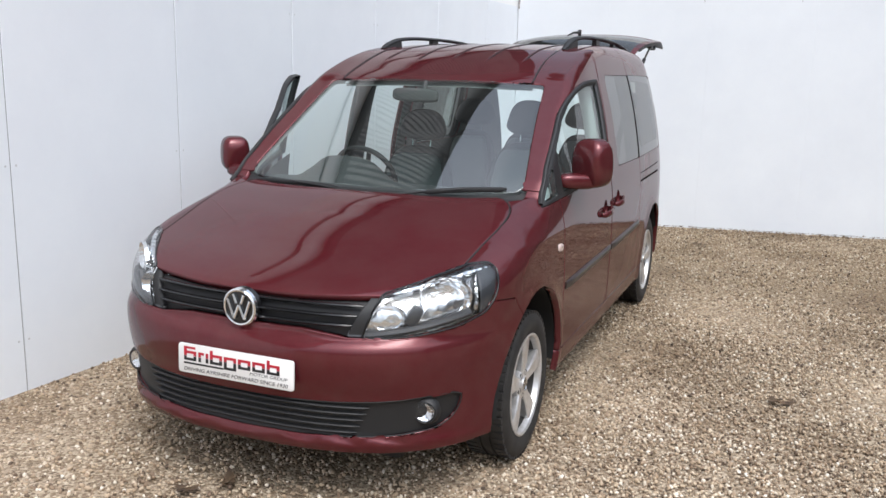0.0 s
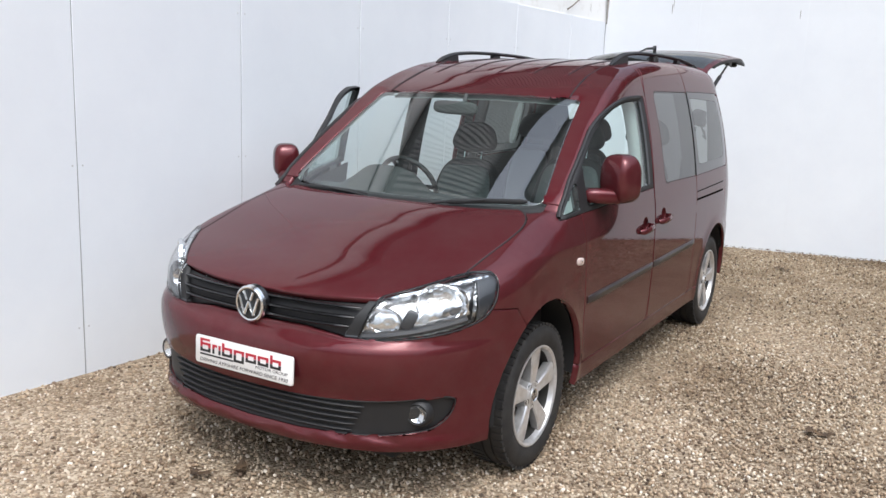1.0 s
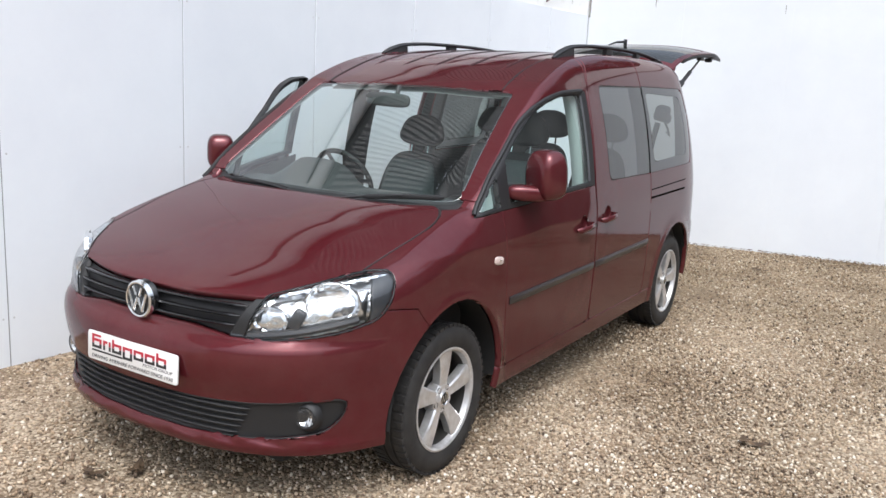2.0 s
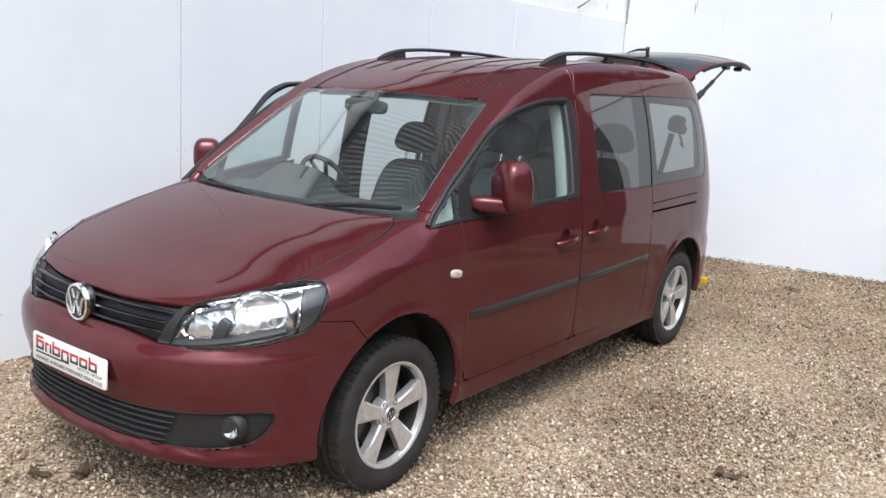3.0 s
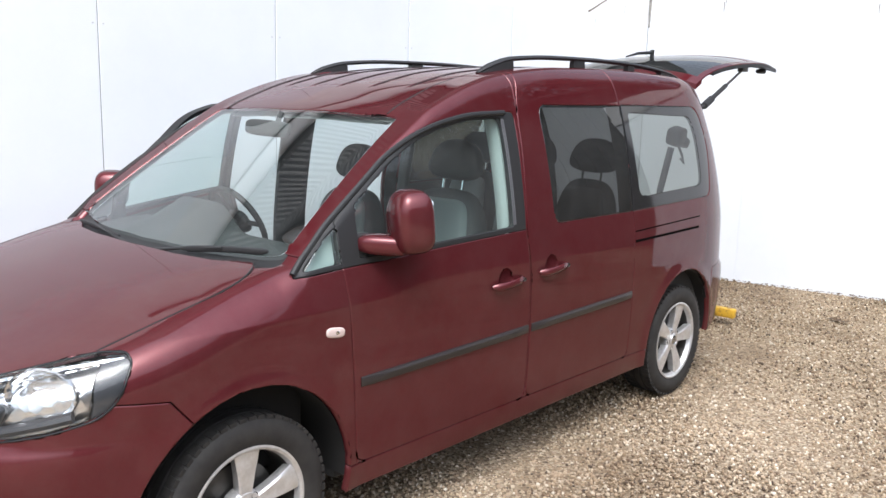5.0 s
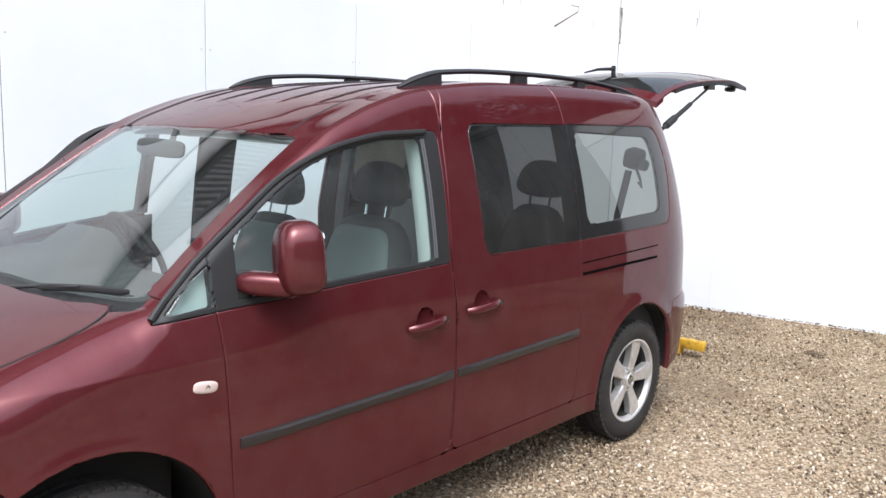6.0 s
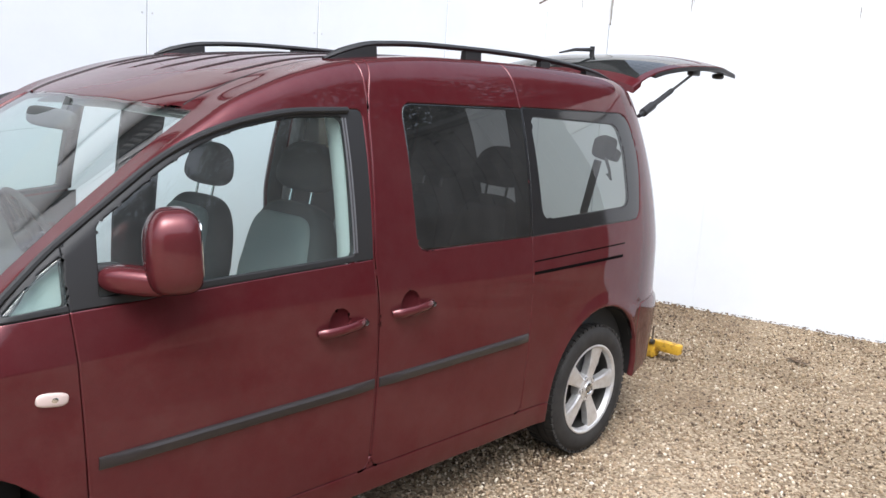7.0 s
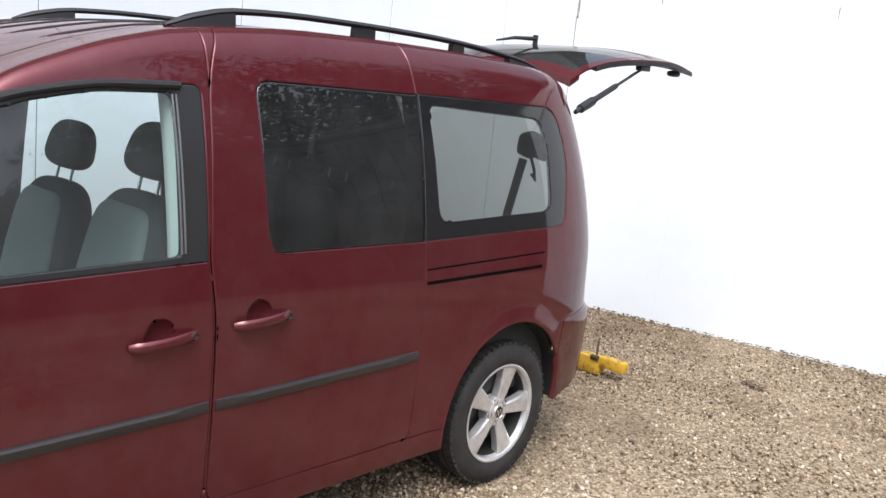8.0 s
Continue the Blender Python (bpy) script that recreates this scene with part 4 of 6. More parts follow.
for gy in (1.374, 1.386):
    bm = bmesh.new()
    sweep(bm, [side_at(gy, z) + normal_at(side_at(gy, z)) * 0.0005 for z in np.linspace(1.15, 1.60, 14)], 0.0032, 6)
    part("guide_strip", bm, GREYSEAL, near_door, "grey window guide strip")
handle(1.315, 0.905, near_door)
handle(1.655, 0.925, slide_doors["l"])
handle(1.315, 0.905, far_door, SWING @ FLIP)
handle(1.655, 0.925, slide_doors["r"], SLID @ FLIP)


# ---- door mirrors ----
def door_mirror(parent, m, swing, size=1.0):
    """A tall squared housing on a stout arm, with a black foot on the door."""
    at = pose(0.958, 0.645, 1.238, 4, 0, -24)
    bm = bmesh.new()
    pad(bm, (0.092 * size, 0.080, 0.117 * size), at, 3.5, 44, 30)
    inv = at.inverted()
    for v in bm.verts:
        q = inv @ v.co
        f = q.z / 0.121
        q.x *= 1.0 - 0.10 * max(0.0, f) ** 2
        q.y = q.y * (1.0 - 0.14 * max(0.0, f) ** 2) if q.y > 0 else q.y * (1.0 - 0.26 * max(0.0, f) ** 2 - 0.06 * (q.x / 0.1) ** 2)
        q.y = min(q.y, 0.066)
        v.co = at @ q
    head = part("mirror_housing", moved(bm, swing @ m), PAINT, parent, "dark red mirror housing")
    bm = bmesh.new()
    pad(bm, (0.105, 0.050, 0.038), pose(0.905, 0.572, 1.154, 0, 2, 40), 3.0, 32, 18)
    part("mirror_arm", moved(bm, swing @ m), PAINT, head)
    bm = bmesh.new()
    pad(bm, (0.022, 0.052, 0.046), pose(0.826, 0.520, 1.148, 0, 0, -6), 4.0, 24, 14)
    part("mirror_base", moved(bm, swing @ m), PLASTIC, head, "black mirror base")
    bm = bmesh.new()
    extrude_outline(bm, rounded([(-0.060, -0.078), (0.060, -0.078), (0.060, 0.078), (-0.060, 0.078)], 0.03), 0.004, at @ pose(0, 0.065, 0.003, -90, 0, 0))
    part("mirror_glass", moved(bm, swing @ m), MIRROR, head, "mirror glass")


def moved(bm, m):
    bmesh.ops.transform(bm, verts=bm.verts[:], matrix=m)
    bmesh.ops.recalc_face_normals(bm, faces=bm.faces[:])
    return bm


door_mirror(near_door, Matrix.Identity(4), Matrix.Identity(4))
door_mirror(far_door, Matrix.Translation((-0.030, -0.055, -0.052)) @ FLIP, SWING, 0.82)

# ---- front: grille slats, badge, plate, lamps ----
for z, half in ((0.733, 0.436), (0.768, 0.452), (0.803, 0.468)):
    bm = bmesh.new()
    xs = np.linspace(-half, half, 31)
    sweep(bm, [nose_at(x, z) + Vector((0, 0.010, 0)) for x in xs], [0.004] + [0.0125] * 29 + [0.004], 8, 0.55)
    part("grille_slat", bm, GLOSSBLACK, car, "black grille slat")
for k in range(5):
    z = 0.325 + 0.025 * k
    half = 0.46 + 0.012 * k
    bm = bmesh.new()
    xs = np.linspace(-half, half, 31)
    sweep(bm, [nose_at(x, z) + Vector((0, 0.006, 0)) for x in xs], [0.003] + [0.009] * 29 + [0.003], 8, 0.6)
    part("grille_slat", bm, PLASTIC, car, "black lower grille slat")

BADGE = nose_at(0, 0.765) + Vector((0, -0.004, 0))
bm = bmesh.new()
lathe(bm, [(-0.016, 0.0), (-0.016, 0.061), (-0.012, 0.066), (0.02, 0.074)], 48, "y", BADGE)
badge = part("badge", bm, GLOSSBLACK, car, "round emblem with chrome rim")
bm = bmesh.new()
lathe(bm, [(-0.012, 0.060), (-0.022, 0.062), (-0.024, 0.067), (-0.020, 0.073), (-0.006, 0.075), (-0.006, 0.060)], 48, "y", BADGE)
part("rim", bm, CHROME, badge)
for x0, z0, x1, z1 in ((-0.050, 0.030, -0.023, -0.043), (-0.023, -0.043, 0.0, 0.010), (0.023, -0.043, 0.0, 0.010), (0.050, 0.030, 0.023, -0.043), (-0.024, 0.050, -0.010, 0.016), (0.024, 0.050, 0.010, 0.016)):
    bm = bmesh.new()
    sweep(bm, [BADGE + Vector((x0, -0.019, z0)), BADGE + Vector((x1, -0.019, z1))], 0.0085, 8, 0.8)
    part("bar", bm, CHROME, badge)

PLATE_AT = Matrix.Translation((0, nose_at(0, 0.545).y - 0.006, 0.5455)) @ pose(0, 0, 0, 90 - 2, 0, 0)
bm = bmesh.new()
extrude_outline(bm, rounded([(-0.26, -0.0575), (0.26, -0.0575), (0.26, 0.0575), (-0.26, 0.0575)], 0.012), 0.006, PLATE_AT, 0.0015)
plate = part("front_plate", bm, PLATE, car, "white dealer plate with red and black printing")


def ink(x0, y0, x1, y1, mat, lean=0.0):
    """A printed block on the plate."""
    bm = bmesh.new()
    extrude_outline(bm, [(x0, y0), (x1, y0), (x1 + lean * (y1 - y0), y1), (x0 + lean * (y1 - y0), y1)], 0.0006, PLATE_AT @ Matrix.Translation((0, 0, 0.0062)))
    part("print", bm, mat, plate, smooth=False)


def hollow(x0, x1, low, top, waist=0.010, w=0.0130):
    """A hollow block of the dealer's mark: black below the waist, red above it."""
    ink(x0, low, x0 + w, waist, INKBLACK)
    ink(x1 - w, low, x1, waist, INKBLACK)
    ink(x0 + w, low, x1 - w, low + w * 0.8, INKBLACK)
    ink(x0, waist + 0.001, x0 + w, top, INKRED)
    ink(x1 - w, waist + 0.001, x1, min(top, 0.030), INKRED)
    ink(x0 + w, 0.030 - w * 0.8, x1 - w, 0.030, INKRED)


# the dealer's mark as plain hollow blocks and bars
hollow(-0.234, -0.176, -0.008, 0.047)
ink(-0.2235, 0.038, -0.180, 0.047, INKRED)
for x0, low, top in ((-0.112, -0.008, 0.045), (-0.048, -0.020, 0.030), (0.016, -0.008, 0.030), (0.080, -0.008, 0.030), (0.144, -0.008, 0.045)):
    hollow(x0, x0 + 0.056, low, top)
for x0, top in ((-0.166, 0.030), (-0.132, 0.030)):
    ink(x0, -0.008, x0 + 0.012, 0.010, INKBLACK)
    ink(x0, 0.011, x0 + 0.012, top, INKRED)
ink(-0.154, 0.020, -0.140, 0.030, INKRED)
ink(-0.235, -0.022, -0.05, -0.015, INKBLACK)


def lettering(words, size, m, mat, parent, width):
    cu = bpy.data.curves.new("lettering", "FONT")
    cu.body, cu.size, cu.align_x, cu.align_y = words, size, "CENTER", "CENTER"
    cu.extrude = 0.0003
    cu.shear = 0.15
    tmp = new("lettering", cu)
    bpy.context.view_layer.update()
    me = bpy.data.meshes.new_from_object(tmp.evaluated_get(bpy.context.evaluated_depsgraph_get()))
    bpy.data.objects.remove(tmp)
    xs = [v.co.x for v in me.vertices]
    me.transform(m @ Matrix.Diagonal((width / (max(xs) - min(xs)), 1, 1, 1)))
    me.materials.append(mat)
    ob = new("lettering", me)
    ob.parent = parent
    ob.matrix_parent_inverse = Matrix.Identity(4)
    return tagged(ob, "small black slogan lettering")


lettering("MOTOR GROUP", 0.017, PLATE_AT @ Matrix.Translation((0.150, -0.0185, 0.0066)), INKBLACK, plate, 0.165)
lettering("DRIVING AYRSHIRE FORWARD SINCE 1930", 0.020, PLATE_AT @ Matrix.Translation((0, -0.042, 0.0066)), INKBLACK, plate, 0.47)


def headlamp(s):
    m = Matrix.Identity(4) if s == "l" else FLIP
    lamp = panel("headlamp", ["lamp_" + s, "lamp_end_" + s], LENS, car, "clear headlamp with chrome reflectors", gap=0.002, depth=0.02)
    lamp.visible_shadow = False
    gasket("lamp", LAMP, (0, 0, 0), 0.0036, GLOSSBLACK, lamp, "black lamp edge", True, m, -0.0008)
    panel("housing", ["lamp_" + s], HOUSING, lamp, "silver lamp housing", sink=0.045, gap=0.004, depth=-0.032, edge=0.0)
    panel("outer_trim", ["lamp_end_" + s], LAMPDARK, lamp, "dark grey outer end of the lamp", sink=0.012, gap=0.001, depth=0.030)

    def bowl(x, z, r, deep, yaw, name, label, squash=1.0, back=0.030):
        p = nose_at(x, z)
        b = bmesh.new()
        prof = [(-deep + 0.002, 0.004)] + [(-deep + deep * (k / 10) ** 2, r * k / 10) for k in range(1, 11)] + [(0.004, r * 1.06), (-0.012, r * 1.08)]
        lathe(b, prof, 40, "z")
        mm = Matrix.Translation(p + Vector((0, back, 0))) @ pose(0, 0, 0, 0, 0, yaw) @ pose(0, 0, 0, 90, 0, 0) @ Matrix.Diagonal((1, squash, 1, 1))
        part(name, moved(b, m @ mm), REFLECTOR, lamp, label)
        b = bmesh.new()
        pad(b, (0.012, 0.012, 0.02), mm @ Matrix.Translation((0, 0, -deep * 0.6)), 2.0, 12, 8)
        part("bulb", moved(b, m), BULB, lamp, "clear glass bulb")

    bowl(0.715, 0.822, 0.098, 0.085, 40, "reflector", "large chrome reflector", 0.74, 0.048)
    bowl(0.545, 0.756, 0.066, 0.060, 18, "reflector", "small chrome reflector", 0.72, 0.036)
    # bright band along the upper edge, and the dark outer end
    b = bmesh.new()
    ps = []
    for k in range(14):
        z = 0.842 + 0.072 * k / 13
        x = 0.555 + 0.255 * k / 13
        q = nose_at(x, z)
        ps.append(q + Vector((-0.008, 0.022, -0.004)))
    sweep(b, ps, [0.005] + [0.013] * 12 + [0.006], 8, 0.8)
    part("reflector_band", moved(b, m), REFLECTOR, lamp, "chrome band in the lamp")
    b = bmesh.new()
    ps = [nose_at(0.43 + 0.37 * k / 12, 0.688 + 0.07 * (k / 12) ** 2) + Vector((-0.01, 0.022, 0.006)) for k in range(13)]
    sweep(b, ps, 0.019, 8, 0.9)
    part("lower_trim", moved(b, m), LAMPDARK, lamp, "black lower trim in the lamp")
    # dark divider between the two bowls
    b = bmesh.new()
    pad(b, (0.024, 0.016, 0.042), Matrix.Translation(nose_at(0.632, 0.764) + Vector((0, 0.034, 0))) @ pose(0, 0, 0, 0, 28, 26), 5.0, 20, 12)
    part("divider", moved(b, m), LAMPDARK, lamp, "dark divider between the reflectors")


headlamp("l")
headlamp("r")


def fog_lamp(m):
    p = nose_at(0.685, 0.402)
    turn = Matrix.Translation(p + Vector((0, -0.001, 0))) @ pose(0, 0, 0, 0, 0, 12) @ Matrix.Diagonal((0.74, 0.74, 0.74, 1))
    b = bmesh.new()
    lathe(b, [(0.040, 0.078), (0.014, 0.072), (0.0, 0.062), (-0.004, 0.056), (0.004, 0.050), (0.014, 0.048)], 36, "y")
    fog = part("fog_lamp", moved(b, m @ turn), PLASTIC, car, "round fog lamp in a black bezel")
    b = bmesh.new()
    lathe(b, [(0.026, 0.0), (0.023, 0.02), (0.014, 0.038), (0.004, 0.049)], 36, "y")
    part("reflector", moved(b, m @ turn), REFLECTOR, fog)
    b = bmesh.new()
    lathe(b, [(-0.012, 0.0), (-0.010, 0.025), (-0.002, 0.049)], 36, "y")
    part("lens", moved(b, m @ turn), LENS, fog).visible_shadow = False


fog_lamp(Matrix.Identity(4))
fog_lamp(FLIP)
for m in (Matrix.Identity(4), FLIP):
    gasket("front", [(x, z) for x, z in LOWER_GRILLE if x > 0.02], (0, -0.25, 0), 0.003, PLASTIC, car, "black edge of the bumper insert", False, m, -0.0015)


def repeater(m):
    p = side_at(0.342, 0.868)
    nn = normal_at(p)
    at = Matrix.Translation(p - nn * 0.002) @ pose(0, 0, 0, 0, 0, 0)
    b = bmesh.new()
    pad(b, (0.010, 0.043, 0.019), at @ pose(0, 0, 0, -8, 0, 0), 3.0, 28, 14)
    ob = part("side_repeater", moved(b, m), REPEATER, car, "clear oval side indicator lens")
    b = bmesh.new()
    pad(b, (0.0055, 0.014, 0.010), at @ pose(0.006, 0.004, 0, 0, 0, 0), 2.0, 14, 10)
    part("bulb", moved(b, m), REFLECTOR, ob)


repeater(Matrix.Identity(4))
repeater(FLIP)


# ---- roof rails and ribs ----
def roof_rail(m, x=0.566, high=1.0):
    rise = curve((1.46, 0.002), (1.56, 0.028), (1.70, 0.046), (2.2, 0.045), (2.8, 0.040), (3.2, 0.025), (3.40, 0.002))
    lift = lambda y: rise(y) * high
    ys = [1.46, 1.50, 1.54, 1.58, 1.64, 1.70, *np.linspace(1.8, 3.1, 14), 3.18, 3.26, 3.33, 3.40]
    b = bmesh.new()
    pts = [top_at(x, y) + Vector((0, 0, float(lift(y)))) for y in ys]
    sweep(b, pts, [0.008, 0.016] + [0.021] * (len(ys) - 4) + [0.016, 0.008], 10, 0.55)
    rail = part("roof_rail", moved(b, m), PLASTIC, car, "black roof rail")
    for y0, y1, w in ((1.47, 1.70, 0.020), (2.22, 2.32, 0.013), (2.76, 2.83, 0.013), (3.14, 3.38, 0.016)):
        b = bmesh.new()
        n = 6
        rows = []
        for k in range(n + 1):
            y = y0 + (y1 - y0) * k / n
            g = top_at(x, y)
            t = g + Vector((0, 0, float(lift(y)) - 0.006))
            rows.append([b.verts.new(q) for q in (g + Vector((-w * 1.3, 0, -0.012)), t + Vector((-w, 0, 0)), t + Vector((w, 0, 0)), g + Vector((w * 1.3, 0, -0.02)))])
        for r, q in zip(rows, rows[1:]):
            for i in range(3):
                b.faces.new((r[i], q[i], q[i + 1], r[i + 1]))
        b.faces.new(rows[0])
        b.faces.new(rows[-1][::-1])
        part("rail_foot", moved(b, m), PLASTIC, rail)


roof_rail(Matrix.Identity(4))
roof_rail(FLIP, 0.600, 0.8)
for x in (-0.42, -0.21, 0.0, 0.21, 0.42):
    b = bmesh.new()
    sweep(b, [top_at(x, y) + Vector((0, 0, -0.0045)) for y in np.linspace(1.12 + 0.15 * x * x, 3.45, 40)], [0.002] + [0.007] * 38 + [0.002], 8, 0.62)
    part("roof_rib", b, PAINT, roof)
    # thin black bar laid on the roof, painting the shade along the rib
    b = bmesh.new()
    sweep(b, [top_at(x + 0.011, y) + Vector((0, 0, -0.003)) for y in np.linspace(1.14 + 0.15 * x * x, 3.42, 40)], [0.001] + [0.0032] * 38 + [0.001], 6)
    part("rib_shade", b, SEAL, roof, "dark line painted for the shade beside the roof rib")
for m in (Matrix.Identity(4), FLIP):
    b = bmesh.new()
    ys = np.linspace(0.91, 1.47, 20)
    edge_x = curve((0.897, 0.562), (1.2, 0.542), (1.6, 0.548))
    sweep(b, [top_at(float(edge_x(y)), y) + Vector((0, 0, -0.006)) for y in ys], 0.007, 6)
    part("roof_seam", moved(b, m), SEAL, roof, "dark roof seam strip")


# ---- wipers ----
def wiper(x0, x1, y0, y1, px, py, lift=0.006):
    b = bmesh.new()
    n = 14
    pts = []
    for k in range(n + 1):
        x, y = x0 + (x1 - x0) * k / n, y0 + (y1 - y0) * k / n
        pts.append(top_at(x, y) + Vector((0, -0.004, lift)))
    sweep(b, pts, [0.004] + [0.008] * (n - 1) + [0.004], 8, 1.5)
    w = part("wiper", b, PLASTIC, car, "black windscreen wiper")
    b = bmesh.new()
    mid = pts[n // 2] + Vector((0, -0.008, 0.006))
    root = top_at(px, py) + Vector((0, 0, -0.012))
    sweep(b, [root, root.lerp(mid, 0.5) + Vector((0, 0, 0.004)), mid], [0.010, 0.008, 0.006], 8, 0.7)
    part("wiper_arm", b, PLASTIC, w)


wiper(0.30, 0.665, 0.118, 0.236, 0.16, 0.085)
wiper(-0.66, -0.14, 0.185, 0.100, -0.05, 0.075, -0.002)


# ---- wheels ----
def wheel(y, x_face, flip=False, phase=0):
    """Tyre and five-spoke alloy, outer face towards +x."""
    R, r = 0.325, 0.225
    b = bmesh.new()
    lathe(b, [(-0.19, r - 0.004), (-0.205, r + 0.03), (-0.205, R - 0.042), (-0.195, R - 0.015), (-0.17, R), (-0.12, R + 0.001), (-0.118, R - 0.007), (-0.110, R - 0.007), (-0.108, R + 0.001), (-0.075, R + 0.001), (-0.073, R - 0.007), (-0.065, R - 0.007), (-0.063, R + 0.001), (-0.03, R), (-0.010, R - 0.012), (0.0, R - 0.037), (0.002, r + 0.036), (-0.004, r + 0.016), (-0.012, r - 0.002), (-0.02, r - 0.006)], 72)
    tyre_bm = b
    m = Matrix.Translation((x_face, y, 0.309))
    if flip:
        m = FLIP @ m
    tyre = part("tyre", moved(tyre_bm, m), RUBBER, car, "worn black tyre")
    # tread blocks
    b = bmesh.new()
    for k in range(56):
        a = 2 * math.pi * k / 56
        rot = pose(0, 0, 0, math.degrees(a), 0, 0)
        for c0, c1, sh in ((-0.186, -0.126, 0.0), (-0.058, -0.012, 0.5)):
            rr = rot if sh == 0 else pose(0, 0, 0, math.degrees(a) + 3.2, 0, 0)
            vs = box(b, (c0, -0.0125, R - 0.010), (c1, 0.0125, R + 0.003), m=rr)
    tagged(part("tread", moved(b, m), RUBBER, tyre, smooth=False), kind="stuff")
    b = bmesh.new()
    lathe(b, [(-0.012, r), (-0.006, r + 0.003), (-0.004, r - 0.004), (-0.010, r - 0.013), (-0.026, r - 0.018), (-0.034, r - 0.020)], 72)
    rim = part("rim", moved(b, m), ALLOY, car, "silver five-spoke alloy rim")
    b = bmesh.new()
    lathe(b, [(-0.033, r - 0.0195), (-0.07, r - 0.024), (-0.18, r - 0.020), (-0.185, r)], 60)
    part("barrel", moved(b, m), STEEL, rim)
    for k in range(5):
        a = phase + 72 * k
        b = bmesh.new()
        rows = []
        for i in range(9):
            t = i / 8
            rad = 0.040 + (r - 0.016 - 0.040) * t
            half = 0.025 + 0.026 * t ** 1.4
            face = -0.010 - 0.016 * (1 - t) ** 2 - 0.004 * t
            rows.append([b.verts.new(q) for q in ((face - 0.045, -half * 0.85, rad), (face - 0.006, -half, rad), (face, -half * 0.78, rad), (face - 0.0045 * math.sin(math.pi * min(1, t * 1.1)), 0, rad), (face, half * 0.78, rad), (face - 0.006, half, rad), (face - 0.045, half * 0.85, rad))])
        for p, q in zip(rows, rows[1:]):
            for i in range(6):
                b.faces.new((p[i], p[i + 1], q[i + 1], q[i]))
        b.faces.new(rows[0]), b.faces.new(rows[-1])
        part("spoke", moved(b, m @ pose(0, 0, 0, a, 0, 0)), ALLOY, rim)
    b = bmesh.new()
    lathe(b, [(-0.075, 0.072), (-0.030, 0.070), (-0.022, 0.060), (-0.024, 0.046), (-0.022, 0.036), (-0.020, 0.034), (-0.020, 0.0)], 36)
    part("hub", moved(b, m), ALLOY, rim)
    b = bmesh.new()
    lathe(b, [(-0.020, 0.030), (-0.014, 0.031), (-0.013, 0.028), (-0.016, 0.025)], 30)
    part("cap_ring", moved(b, m), CHROME, rim)
    b = bmesh.new()
    lathe(b, [(-0.0185, 0.0), (-0.0180, 0.026)], 30)
    part("cap", moved(b, m), GLOSSBLACK, rim, "dark round hub cap")
    for k in range(4):
        b = bmesh.new()
        z0, z1 = ((-0.016, 0.016), (0.016, -0.016))[k % 2]
        yy = -0.014 + 0.0095 * k
        sweep(b, [(-0.0165, yy - 0.004, z0), (-0.0165, yy + 0.004, z1)], 0.0024, 6)
        part("cap_bar", moved(b, m), CHROME, rim)
    for k in range(5):
        b = bmesh.new()
        a = radians(54 + phase + 72 * k)
        lathe(b, [(-0.04, 0.013), (-0.022, 0.013), (-0.024, 0.010), (-0.030, 0.008), (-0.030, 0.0)], 14, "x", (0, 0.054 * math.cos(a), 0.054 * math.sin(a)))
        part("wheel_bolt", moved(b, m), STEEL, rim)
    b = bmesh.new()
    lathe(b, [(-0.085, 0.05), (-0.085, 0.150), (-0.105, 0.150), (-0.105, 0.05)], 40)
    part("brake_disc", moved(b, m), STEEL, car)
    # liner of the wheel arch
    b = bmesh.new()
    ra = 0.418 if y < 1 else 0.403
    n = 28
    rows = []
    for k in range(n + 1):
        a = radians(-4 + 188 * k / n)
        rows.append([b.verts.new((q, y + ra * math.cos(a), 0.331 + ra * math.sin(a))) for q in (0.872, 0.62, 0.45)])
    for p, q in zip(rows, rows[1:]):
        for i in range(2):
            b.faces.new((p[i], q[i], q[i + 1], p[i + 1]))
    part("arch_liner", moved(b, FLIP if flip else Matrix.Identity(4)), UNDER, car, "black wheel-arch liner")


for wy in (0.0, 3.006):
    wheel(wy, 0.874, False, 0 if wy == 0 else -14)
    wheel(wy, 0.874, True, 20)

# ---- underside and cabin ----
b = bmesh.new()
box(b, (-0.60, -0.72, 0.20), (0.60, 3.85, 0.30), 0.02)
part("underbody", b, UNDER, car, "dark underbody")
b = bmesh.new()
box(b, (-0.80, 0.42, 0.26), (0.80, 2.58, 0.36), 0.02)
part("cabin_floor", b, CARPET, car, "dark carpeted floor")
b = bmesh.new()
box(b, (-0.60, 2.55, 0.30), (0.60, 3.80, 0.37), 0.02)
part("load_floor", b, CARPET, car)
